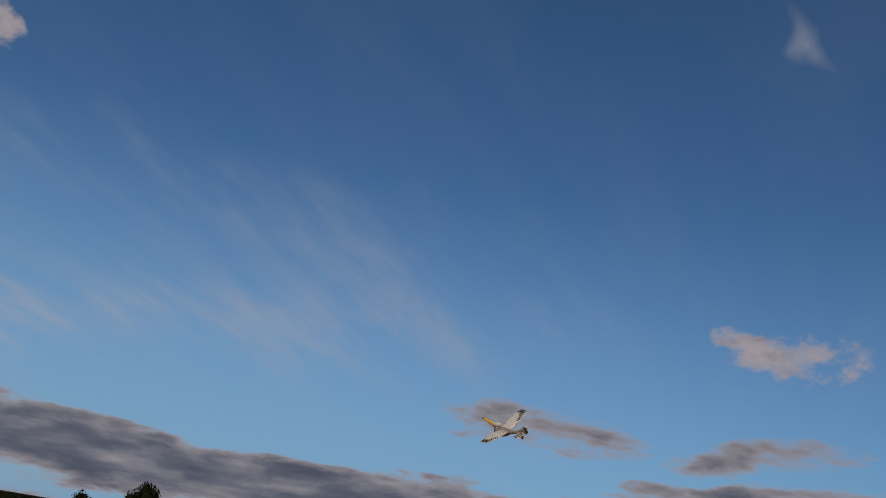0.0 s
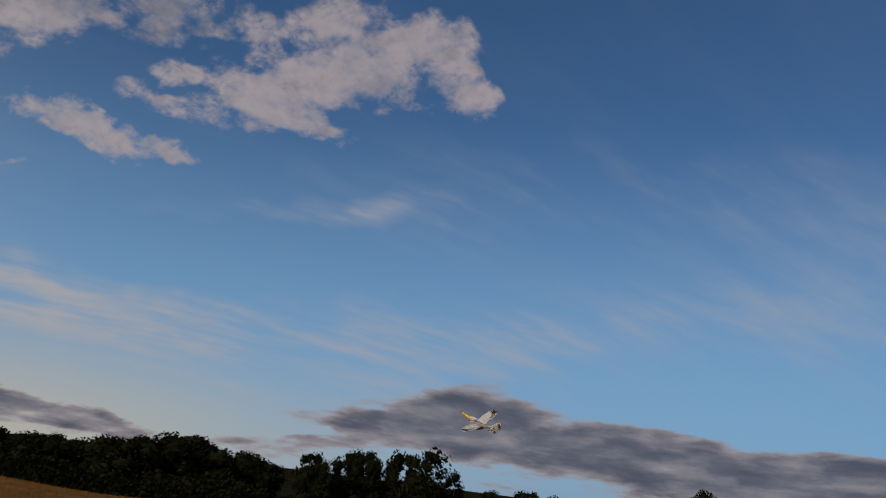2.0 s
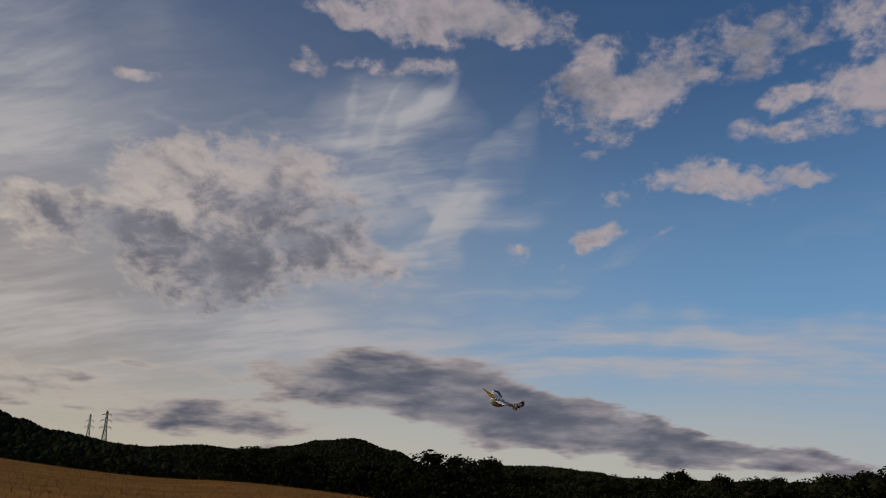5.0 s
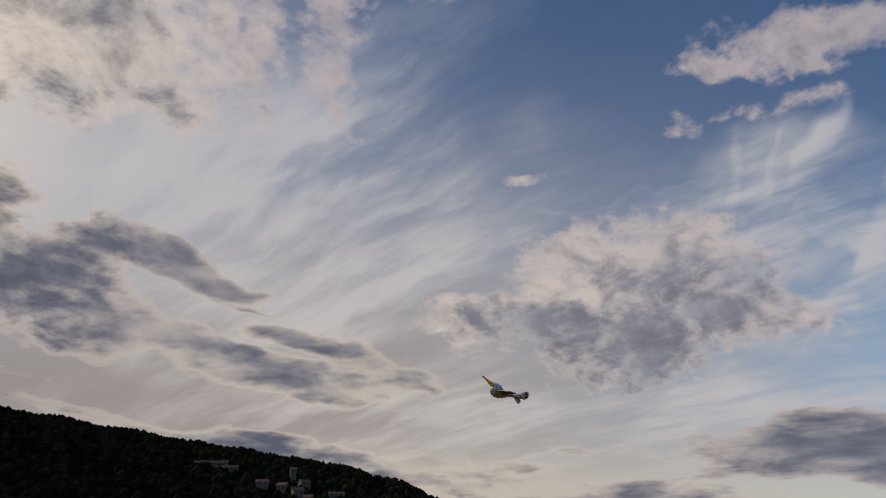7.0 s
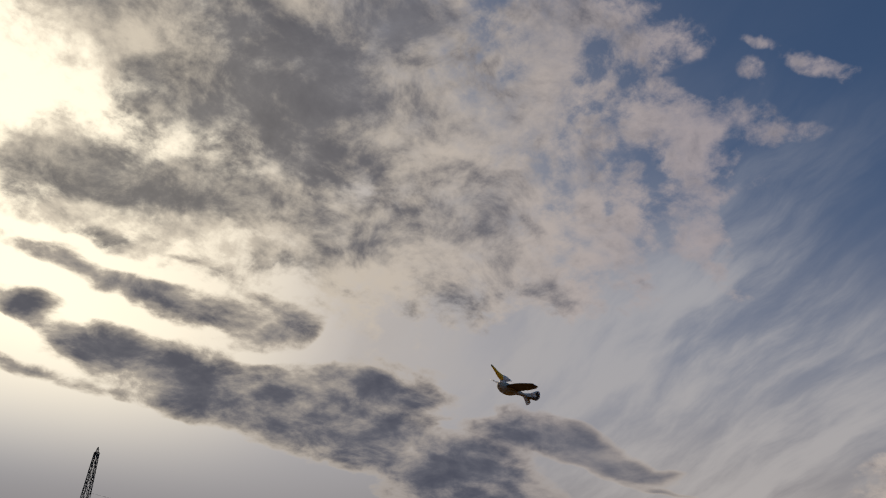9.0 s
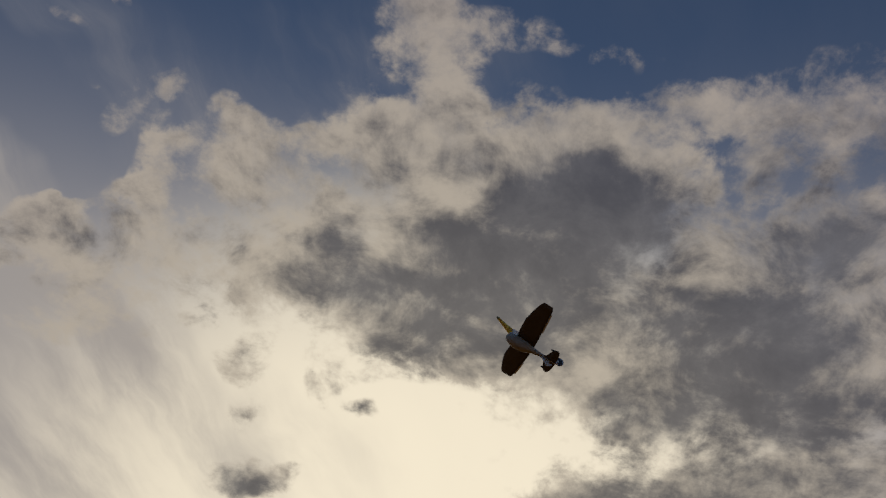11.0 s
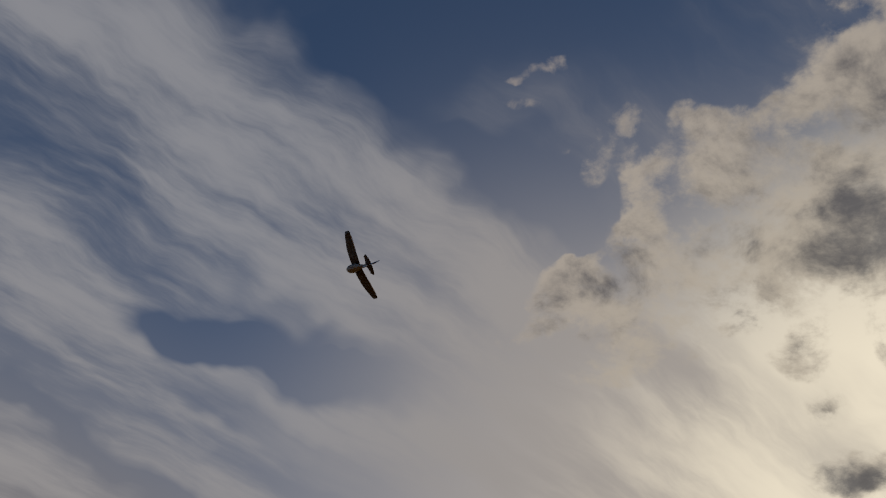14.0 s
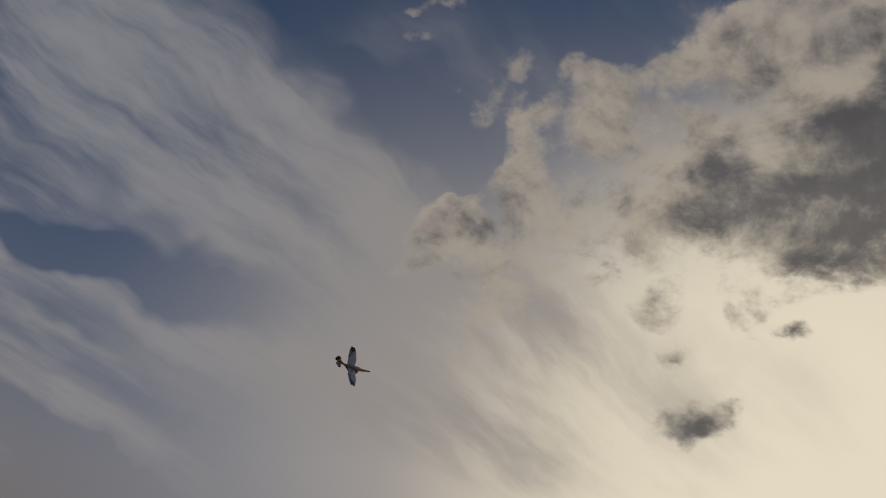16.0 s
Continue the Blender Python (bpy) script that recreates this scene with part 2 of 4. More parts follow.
heap.patch(94.9, 19.2, 5.9, 2.4, -1, 1.10)
heap.patch(98.0, 18.1, 2.9, 1.8, -0, 1.00)
heap.patch(90.8, 19.4, 4.0, 2.0, -3, 0.90)
heap.patch(87.4, 16.2, 5.2, 2.4, -3, 0.90)
heap.patch(94.1, 16.5, 6.4, 2.2, -2, 1.10)
heap.patch(93.4, 13.7, 9.3, 2.0, -2, 1.30)
heap.patch(101.4, 14.4, 6.4, 1.5, 0, 1.00)
heap.patch(105.4, 15.3, 2.9, 0.8, 1, 0.50)
heap.patch(93.5, 11.5, 5.1, 1.7, -4, 1.20)
heap.patch(85.9, 14.2, 3.6, 1.5, -3, 0.80)
heap.patch(84.4, 14.5, 2.8, 0.9, -4, 0.40)
heap.patch(104.5, 12.4, 1.9, 0.4, 1, 0.50)
heap.patch(100.8, 11.0, 1.3, 0.3, 0, 0.40)
heap.patch(100.9, 24.7, 1.3, 0.4, 1, 0.60)
heap.patch(98.5, 22.0, 2.2, 0.4, -25, 0.35)
heap.patch(74.0, 15.3, 1.0, 0.6, -7, 0.60)
heap.patch(69.3, 16.2, 1.0, 0.4, -9, 0.70)
heap.patch(80.4, 30.9, 6.3, 1.9, -5, 1.00)
heap.patch(76.3, 31.2, 4.7, 1.7, -12, 1.00)
heap.patch(85.9, 30.5, 2.6, 0.8, -7, 0.80)
heap.patch(80.9, 27.0, 2.7, 0.9, 4, 0.80)
heap.patch(89.9, 27.3, 1.5, 0.8, -24, 0.70)
heap.patch(84.1, 26.8, 2.8, 0.4, -7, 0.40)
heap.patch(70.5, 29.6, 3.7, 1.1, -15, 0.35)
heap.patch(116.9, 32.9, 1.9, 2.8, -8, 0.80)
heap.patch(115.6, 30.5, 1.3, 2.0, -8, 0.90)
heap.patch(114.5, 28.5, 0.9, 1.0, -8, 0.80)
heap.patch(113.8, 27.0, 0.9, 0.6, -8, 0.70)
heap.patch(115.6, 36.5, 2.0, 2.6, -10, 0.80)
heap.patch(117.5, 39.0, 2.7, 1.8, -9, 0.90)
heap.patch(112.3, 37.8, 2.6, 1.4, -7, 0.80)
heap.patch(108.7, 36.8, 2.0, 0.8, -4, 0.60)
heap.patch(111.3, 35.4, 1.3, 1.4, -12, 0.35)
heap.patch(121.5, 35.3, 1.3, 1.5, -6, 0.80)
heap.patch(122.8, 30.8, 2.4, 1.9, -4, 0.90)
heap.patch(120.2, 28.7, 1.8, 1.4, -5, 0.70)
heap.patch(124.8, 30.2, 1.0, 0.6, -3, 0.60)
heap.patch(121.1, 32.6, 1.4, 1.4, -6, 0.50)
heap.patch(125.3, 35.9, 1.7, 2.0, -4, 0.90)
heap.patch(125.0, 33.2, 1.0, 1.4, -3, 0.60)
heap.patch(128.2, 32.5, 1.4, 1.0, -2, 0.80)
heap.patch(129.6, 35.2, 1.0, 0.9, -1, 0.60)
heap.patch(127.7, 45.8, 2.9, 2.6, -4, 1.00)
heap.patch(126.9, 42.8, 1.9, 2.3, -4, 1.00)
heap.patch(129.5, 40.6, 4.1, 1.4, -2, 0.80)
heap.patch(133.4, 38.8, 3.7, 1.7, 1, 0.80)
heap.patch(124.7, 38.5, 1.8, 1.0, -5, 0.60)
heap.patch(120.0, 45.2, 3.5, 2.4, -9, 0.60)
heap.patch(121.4, 42.0, 2.2, 1.4, -7, 0.45)
heap.patch(114.7, 44.8, 1.3, 2.0, -13, 0.25)
heap.patch(133.3, 35.3, 3.2, 2.0, 1, 0.80)
heap.patch(138.9, 38.6, 3.7, 2.2, 4, 0.90)
heap.patch(138.1, 41.7, 3.2, 2.0, 4, 1.00)
heap.patch(144.0, 43.1, 2.9, 2.8, 8, 1.00)
heap.patch(133.1, 44.0, 1.7, 0.5, 0, 0.50)
heap.patch(108.4, 42.7, 1.5, 0.5, -17, 0.80)
heap.patch(104.6, 40.7, 1.8, 0.6, -35, 0.90)
heap.patch(109.8, 40.8, 0.9, 0.8, -15, 0.50)
heap.patch(135.3, 27.1, 3.7, 1.5, 2, 0.60)
heap.patch(126.7, 27.5, 3.6, 1.0, 8, 0.70)
heap.patch(131.0, 28.4, 4.2, 1.3, 0, 0.45)
heap.patch(142.8, 31.3, 6.4, 2.0, 6, 0.80)
heap.patch(137.3, 31.3, 5.2, 2.7, 3, 0.70)
heap.patch(132.3, 30.3, 2.7, 1.8, 1, 0.45)
heap.patch(150.6, 42.6, 7.3, 4.9, 12, 1.40)
heap.patch(148.6, 38.4, 3.8, 3.6, 10, 1.20)
heap.patch(143.6, 37.4, 2.9, 1.4, 7, 1.00)
heap.patch(157.0, 43.9, 6.8, 2.9, 17, 0.90)
heap.patch(162.6, 39.5, 2.8, 2.4, 20, 1.00)
heap.patch(156.7, 38.4, 3.8, 1.5, 16, 0.90)
heap.patch(166.2, 40.7, 4.6, 1.8, 23, 0.40)
heap.patch(140.7, 46.3, 4.1, 1.9, 6, 0.90)
heap.patch(164.3, 32.3, 6.1, 2.3, 19, 1.20)
heap.patch(158.2, 32.8, 7.0, 1.9, 15, 1.10)
heap.patch(150.7, 32.7, 6.0, 1.5, 11, 1.00)
heap.patch(167.2, 32.6, 2.3, 1.3, 21, 0.80)
heap.patch(161.9, 28.8, 3.3, 0.9, -6, 1.00)
heap.patch(157.4, 30.1, 1.9, 0.8, 14, 0.90)
heap.patch(167.1, 26.7, 0.5, 0.4, 18, 0.70)
heap.patch(167.0, 51.1, 9.2, 4.5, 7, 1.20)
heap.patch(174.1, 45.0, 8.6, 3.8, 12, 1.00)
heap.patch(-175.3, 45.5, 4.4, 2.4, 20, 1.00)
heap.patch(-178.8, 49.8, 4.4, 2.0, 19, 0.80)
heap.patch(157.9, 52.3, 4.1, 2.7, 0, 1.00)
heap.patch(143.6, 47.6, 4.9, 2.7, -10, 0.90)
heap.patch(161.3, 56.3, 5.2, 2.0, 3, 0.80)
heap.patch(-168.9, 47.9, 3.2, 2.2, 26, 0.50)
heap.patch(175.5, 55.0, 4.0, 2.6, 15, 0.90)
heap.patch(138.1, 55.2, 6.5, 2.3, -16, 0.70)
heap.patch(147.5, 57.0, 4.1, 1.5, -8, 0.60)
heap.patch(128.1, 50.3, 6.7, 2.3, -23, 0.55)
heap.patch(144.6, 53.0, 1.5, 1.5, -10, 0.80)
heap.patch(169.1, 27.0, 0.9, 0.6, 5, 0.70)
heap.patch(-173.3, 64.8, 2.6, 1.8, -5, 0.90)
heap.patch(-177.1, 62.6, 2.9, 2.2, 2, 0.90)
heap.patch(172.1, 63.9, 3.6, 1.4, 3, 0.60)
heap.patch(178.9, 59.8, 1.5, 2.6, -0, 0.70)
heap.patch(-167.8, 54.8, 3.3, 1.3, 37, 0.80)
heap.patch(-173.9, 56.9, 2.6, 1.7, 27, 0.80)
heap.patch(-179.8, 58.3, 2.0, 2.6, 1, 0.90)
heap.patch(-176.4, 54.0, 3.1, 2.2, 5, 0.55)
heap.patch(-147.1, 51.6, 2.3, 1.3, 49, 0.90)
heap.patch(-148.3, 53.5, 0.9, 0.8, 28, 0.50)
heap.patch(-158.0, 51.7, 1.5, 2.7, 20, 0.70)
heap.patch(-151.8, 49.0, 1.2, 2.7, 25, 0.60)
heap.patch(-141.9, 51.0, 0.8, 0.4, 33, 0.40)
heap.patch(-146.2, 41.5, 2.4, 1.9, 28, 0.90)
heap.patch(-146.3, 43.7, 2.0, 0.6, 29, 0.80)
heap.patch(-143.9, 37.9, 2.2, 0.9, 29, 0.80)
heap.patch(-150.1, 40.8, 3.2, 2.2, 26, 0.60)
heap.patch(-153.8, 45.0, 2.0, 2.6, 23, 0.80)
heap.patch(-150.7, 36.5, 2.7, 1.3, 25, 0.50)
heap.patch(-155.1, 38.8, 3.2, 2.4, 22, 0.45)
heap.patch(-163.5, 45.4, 6.9, 2.4, 16, 0.80)
heap.patch(-170.2, 49.3, 3.6, 2.0, 11, 0.70)
heap.patch(-171.7, 45.6, 3.6, 2.0, 11, 0.70)
heap.patch(-161.7, 49.5, 2.7, 1.8, 17, 0.45)
heap.patch(179.0, 47.2, 1.7, 1.9, 4, 0.50)
heap.patch(166.8, 53.1, 4.9, 4.5, -8, 1.10)
heap.patch(172.9, 47.3, 7.0, 3.7, -1, 1.20)
heap.patch(165.6, 47.7, 3.7, 4.9, -7, 1.10)
heap.patch(177.9, 44.0, 6.1, 1.9, 4, 1.00)
heap.patch(160.6, 57.7, 2.6, 1.3, 12, 0.80)
heap.patch(166.8, 57.4, 2.3, 1.9, -10, 0.60)
heap.patch(157.6, 62.2, 2.2, 1.0, -21, 0.40)
heap.patch(166.6, 43.3, 3.2, 3.1, -4, 0.80)
heap.patch(173.4, 41.7, 3.2, 1.4, 2, 0.50)
heap.patch(-165.7, 39.3, 1.7, 1.3, 15, 0.50)
heap.patch(-172.6, 39.0, 1.7, 1.2, 11, 0.50)
heap.patch(178.8, 41.1, 2.0, 1.4, 5, 0.50)
heap.patch(-136.5, 54.8, 1.4, 0.4, 38, 0.55)
heap.patch(-136.7, 52.3, 1.4, 0.5, -3, 0.35)
heap.patch(-143.4, 64.8, 1.3, 1.7, 32, 0.30)
heap.patch(-168.8, 32.4, 2.3, 1.4, 5, 2.00)
heap.patch(-165.1, 39.2, 1.4, 0.9, 5, 0.50)
heap.patch(-172.0, 37.3, 0.9, 0.5, 1, 0.45)
heap.patch(-176.0, 37.4, 1.2, 0.5, -1, 0.50)
heap.patch(-171.2, 39.2, 1.3, 0.6, -52, 0.40)
heap.patch(-166.6, 36.1, 1.3, 1.2, 5, 0.35)
heap.patch(-160.6, 41.1, 1.3, 0.9, 7, 0.50)
heap.patch(-137.2, 54.7, 1.3, 0.4, 22, 0.35)
heap.patch(-175.5, 54.8, 3.3, 3.1, -9, 0.80)
heap.patch(-172.9, 57.1, 2.4, 1.7, -8, 0.60)
heap.patch(-158.6, 52.6, 1.9, 1.7, 6, 0.70)
heap.patch(-155.2, 53.9, 1.4, 1.0, 8, 0.60)
heap.patch(-153.3, 50.3, 1.2, 2.4, 10, 0.60)
heap.patch(-159.7, 50.1, 2.7, 1.4, 5, 0.50)
heap.patch(142.7, 34.4, 16.2, 9.6, 6, 0.30)
heap.patch(135.5, 29.8, 10.1, 3.5, 2, 0.20)
heap.patch(150.6, 37.0, 20.0, 6.9, -4, 0.30)
heap.patch(142.4, 52.0, 18.6, 6.6, -12, 0.30)
heap.patch(-178.4, 50.5, 12.4, 6.4, 19, 0.28)
heap.patch(-165.7, 47.0, 13.7, 6.5, 15, 0.26)
heap.patch(-174.9, 58.5, 8.0, 5.6, 5, 0.22)
heap.patch(137.4, 30.7, 11.3, 5.3, 12, 0.30)
shade = cloud_field(billow_dir)
shade.patch(58.9, 26.7, 4.1, 1.6, 14, 0.50)
shade.patch(67.3, 25.9, 3.4, 1.5, 18, 0.40)
shade.patch(40.9, 25.4, 4.8, 0.9, 6, 0.35)
shade.patch(55.4, 28.2, 2.1, 1.6, 13, 0.40)
shade.patch(93.4, 13.5, 7.9, 1.7, -2, 1.30)
shade.patch(101.4, 14.3, 4.9, 1.0, 0, 1.00)
shade.patch(93.5, 11.3, 3.9, 1.4, -1, 1.30)
shade.patch(90.9, 17.5, 4.4, 1.4, -3, 0.70)
shade.patch(87.0, 15.4, 3.9, 1.8, -3, 0.80)
shade.patch(94.1, 17.0, 2.6, 1.0, -2, 0.60)
shade.patch(70.5, 25.1, 2.9, 1.6, -13, 0.50)
shade.patch(76.8, 30.7, 3.4, 0.8, -12, 0.30)
shade.patch(104.5, 12.4, 1.7, 0.3, 1, 0.60)
shade.patch(149.8, 41.6, 4.9, 4.0, 12, 1.50)
shade.patch(147.9, 37.3, 2.6, 2.2, 10, 1.10)
shade.patch(164.3, 32.3, 4.1, 1.6, 19, 1.00)
shade.patch(157.4, 32.9, 4.5, 1.1, 15, 0.70)
shade.patch(143.6, 37.4, 2.2, 1.1, 7, 0.90)
shade.patch(157.1, 44.3, 3.7, 1.6, 18, 0.60)
shade.patch(140.8, 46.7, 2.8, 1.3, 6, 0.80)
shade.patch(161.8, 28.5, 2.1, 0.6, 16, 0.90)
shade.patch(144.6, 31.1, 3.8, 1.3, 7, 0.50)
shade.patch(162.5, 39.2, 1.6, 1.6, 20, 0.70)
shade.patch(126.7, 27.5, 2.6, 0.6, -2, 0.40)
shade.patch(135.3, 26.7, 2.6, 0.9, 2, 0.50)
shade.patch(156.6, 38.0, 2.2, 1.0, 16, 0.70)
shade.patch(150.7, 32.7, 3.9, 0.9, 11, 0.50)
shade.patch(165.7, 50.8, 6.8, 3.4, 6, 1.40)
shade.patch(174.9, 44.1, 6.0, 2.6, 12, 1.00)
shade.patch(159.6, 49.2, 3.6, 2.2, 2, 0.90)
shade.patch(-175.2, 45.7, 2.4, 1.6, 20, 0.70)
shade.patch(143.6, 47.2, 3.4, 1.7, -10, 0.80)
shade.patch(175.5, 55.0, 2.5, 1.6, 15, 0.50)
shade.patch(150.0, 42.0, 4.8, 2.4, -5, 0.70)
shade.patch(145.0, 40.8, 13.1, 6.7, -8, 0.40)
shade.patch(155.5, 35.3, 13.3, 2.6, -1, 0.35)
shade.patch(135.9, 49.9, 10.5, 4.3, -17, 0.30)
shade.patch(169.1, 27.0, 0.8, 0.5, 5, 0.60)
shade.patch(167.0, 52.0, 3.9, 3.2, -7, 1.00)
shade.patch(163.6, 52.8, 2.6, 2.4, -11, 0.90)
shade.patch(173.0, 46.6, 5.8, 2.6, -0, 1.20)
shade.patch(165.7, 47.0, 3.0, 3.2, -6, 1.00)
shade.patch(177.9, 43.6, 4.4, 1.3, 4, 0.90)
shade.patch(-151.0, 42.9, 2.0, 1.7, 25, 0.50)
shade.patch(-170.1, 47.7, 2.6, 1.3, 11, 0.60)
shade.patch(-169.6, 45.3, 3.1, 1.1, 12, 0.70)
shade.patch(-160.4, 45.9, 3.6, 1.0, 18, 0.40)
shade.patch(175.3, 50.2, 2.4, 1.7, -0, 0.70)
shade.patch(-149.4, 38.5, 1.8, 0.6, 26, 0.30)
shade.patch(-169.0, 32.2, 1.8, 1.0, 5, 1.00)
shade.patch(-165.1, 39.1, 1.0, 0.7, 5, 0.60)
shade.patch(-172.0, 37.3, 0.7, 0.3, 1, 0.60)
shade.patch(-176.0, 37.4, 0.8, 0.3, -1, 0.60)
shade.patch(-166.6, 36.1, 0.8, 0.7, 5, 0.40)
shade.patch(-160.6, 41.0, 0.9, 0.6, 7, 0.50)
lump, _ = G.noise(puffy, 13.0, 9.0, 0.60, 2.15, 0.25)
lump_sunward, _ = G.noise(G.vec("ADD", puffy, tuple(heading(SUN_AZ, 20) * 0.02)), 13.0, 9.0, 0.60, 2.15, 0.25)
soft_lump, _ = G.noise(puffy, 8.0, 5.0, 0.55, 2.1, 0.3)
crumb, _ = G.noise(puffy, 38.0, 5.0, 0.6, 2.1, 0.2)
heap_body = filled(heap.total, 1.5)
ragged = G.math("ADD", G.math("SUBTRACT", lump, 0.5), G.math("MULTIPLY", G.math("SUBTRACT", crumb, 0.5), 0.55))
heap_d = G.math("ADD", heap_body, G.math("MULTIPLY", ragged, G.math("MULTIPLY", G.step(heap_body, 0.0, 0.35), G.step(heap_body, 0.5, 0.95, 2.4, 1.1))))
heap_a = G.step(heap_d, 0.20, 0.92, 0.0, 0.92)
relief = G.math("SUBTRACT", lump, lump_sunward)
thick = G.math("ADD", G.math("MULTIPLY", filled(shade.total, 1.6), 0.95), G.math("MULTIPLY", G.math("SUBTRACT", soft_lump, 0.5), G.step(near_sun, 0.05, 0.5, 0.6, 1.2)))
thick = G.math("ADD", thick, G.math("MULTIPLY", relief, 2.4))
heap_thick = G.step(G.math("ADD", thick, G.math("MULTIPLY", heap_body, G.step(near_sun, 0.0, 0.6, 0.30, 0.36))), 0.02, 1.2)
heap_lit = G.mix(warmth, (3.9, 3.4, 3.55), (6.6, 5.75, 4.6))
heap_dark = G.mix(near_sun, (1.75, 1.75, 2.05), (1.15, 1.12, 1.2))
heap_dark = G.mix(1.0, heap_dark, G.mix(G.step(lump, 0.3, 0.7), (1.38, 1.36, 1.32), (0.78, 0.78, 0.82)), "MULTIPLY")
base = G.mix(heap_a, base, G.mix(heap_thick, heap_lit, heap_dark))

# long grey bars low over the horizon
bar = cloud_field(bar_dir)
bar.patch(-8.3, 9.4, 6.3, 1.4, -4, 0.90)
bar.patch(-22.8, 9.0, 5.0, 1.0, 9, 0.90)
bar.patch(-22.8, 7.0, 9.8, 0.5, 7, 0.80)
bar.patch(-7.7, 8.4, 2.0, 0.7, -2, 0.50)
bar.patch(16.5, 1.2, 9.2, 0.7, 2, 0.50)
bar.patch(28.3, 3.9, 11.6, 1.5, -1, 1.00)
bar.patch(18.8, 3.0, 11.1, 1.5, 2, 1.00)
bar.patch(5.5, 3.1, 12.0, 1.5, 3, 1.10)
bar.patch(25.5, -0.3, 5.3, 0.8, -0, 0.60)
bar.patch(-8.6, 4.0, 9.8, 0.8, 8, 0.90)
bar.patch(33.5, 3.6, 5.5, 0.7, 3, 0.80)
bar.patch(24.7, 3.3, 9.7, 1.3, 3, 0.90)
bar.patch(6.4, 3.1, 11.2, 1.0, 7, 0.90)
bar.patch(80.7, 5.4, 6.6, 1.7, -4, 0.90)
bar.patch(74.1, 3.6, 11.6, 1.5, -10, 1.10)
bar.patch(62.3, 1.8, 8.6, 0.8, -6, 0.90)
bar.patch(34.8, 3.6, 6.6, 1.2, 17, 0.90)
bar.patch(31.0, 5.2, 4.6, 1.8, 9, 1.00)
bar.patch(43.3, 1.4, 7.1, 0.6, 6, 0.80)
bar.patch(105.3, 4.3, 11.0, 1.2, -5, 0.80)
bar.patch(92.6, 2.4, 6.0, 1.4, -1, 0.80)
bar.patch(79.7, 4.5, 10.3, 1.8, -7, 0.90)
bar.patch(80.2, 6.5, 4.6, 1.2, -2, 0.80)
bar.patch(71.6, 3.2, 6.2, 1.7, -2, 0.80)
bar.patch(97.0, 5.6, 4.6, 0.4, -5, 0.50)
bar.patch(121.0, 6.3, 11.8, 0.8, -11, 0.70)
bar.patch(60.1, 1.7, 7.0, 0.5, -5, 0.90)
bar.patch(73.2, 3.6, 9.8, 1.2, -10, 0.90)
bar.patch(65.0, 2.3, 7.5, 0.7, -7, 0.90)
bar.patch(131.8, 19.2, 2.8, 1.0, -4, 0.80)
bar.patch(126.7, 18.5, 4.4, 1.1, -15, 1.10)
bar.patch(143.3, 21.3, 6.0, 0.9, 2, 0.70)
bar.patch(161.4, 25.9, 2.4, 0.7, -12, 0.90)
bar.patch(156.5, 25.0, 3.0, 0.9, -4, 1.00)
bar.patch(152.3, 25.0, 2.2, 0.5, 10, 0.60)
bar.patch(148.7, 24.4, 2.6, 1.2, 8, 1.00)
bar.patch(164.0, 19.3, 3.9, 0.6, -7, 0.90)
bar.patch(164.4, 22.7, 3.2, 0.6, -12, 0.80)
bar.patch(160.8, 17.8, 1.6, 0.4, -5, 0.50)
bar.patch(142.4, 19.4, 4.3, 1.7, -12, 1.00)
bar.patch(139.1, 17.7, 5.2, 1.5, -9, 1.10)
bar.patch(134.7, 17.1, 3.4, 1.6, 1, 1.00)
bar.patch(135.8, 14.5, 5.6, 1.3, -21, 1.20)
bar.patch(129.5, 13.8, 5.9, 1.7, -15, 1.30)
bar.patch(124.1, 12.6, 5.1, 1.2, -18, 1.20)
bar.patch(118.7, 11.2, 5.6, 1.1, -14, 1.20)
bar.patch(114.4, 9.9, 2.3, 0.6, -15, 0.90)
bar.patch(131.6, 15.9, 1.7, 0.6, -6, 0.80)
bar.patch(140.7, 21.3, 3.2, 0.7, -17, 0.90)
bar.patch(142.9, 21.9, 2.3, 0.4, 2, 0.70)
bar.patch(128.9, 19.1, 5.0, 1.3, -14, 1.10)
bar.patch(124.0, 17.5, 3.7, 0.9, -17, 1.00)
bar.patch(120.4, 16.5, 2.3, 0.4, -4, 0.50)
bar.patch(121.2, 15.7, 2.8, 0.2, -13, 0.50)
bar.patch(117.1, 13.7, 5.1, 0.6, -6, 1.00)
bar.patch(114.0, 12.5, 4.1, 0.7, -18, 1.00)
bar.patch(109.0, 10.6, 1.8, 0.5, -11, 0.90)
bar.patch(112.8, 10.8, 4.1, 0.6, -8, 0.80)
bar.patch(110.9, 9.7, 1.8, 0.4, -11, 0.70)
bar.patch(104.6, 12.4, 1.8, 0.4, -2, 0.50)
bar.patch(138.0, 10.7, 8.2, 0.4, -8, 0.35)
bar.patch(119.7, 6.4, 6.8, 0.6, -7, 0.50)
bar.patch(160.3, 22.2, 3.3, 1.1, -3, 1.00)
bar.patch(157.1, 21.3, 5.5, 1.7, -2, 1.20)
bar.patch(151.9, 20.3, 6.7, 1.7, -7, 1.30)
bar.patch(146.2, 19.1, 6.3, 1.6, -6, 1.30)
bar.patch(142.2, 18.4, 4.6, 1.3, 4, 1.10)
bar.patch(134.9, 16.9, 5.5, 1.2, -7, 1.10)
bar.patch(139.7, 17.4, 4.6, 1.1, 4, 1.00)
bar.patch(131.8, 15.8, 2.3, 0.5, 1, 0.90)
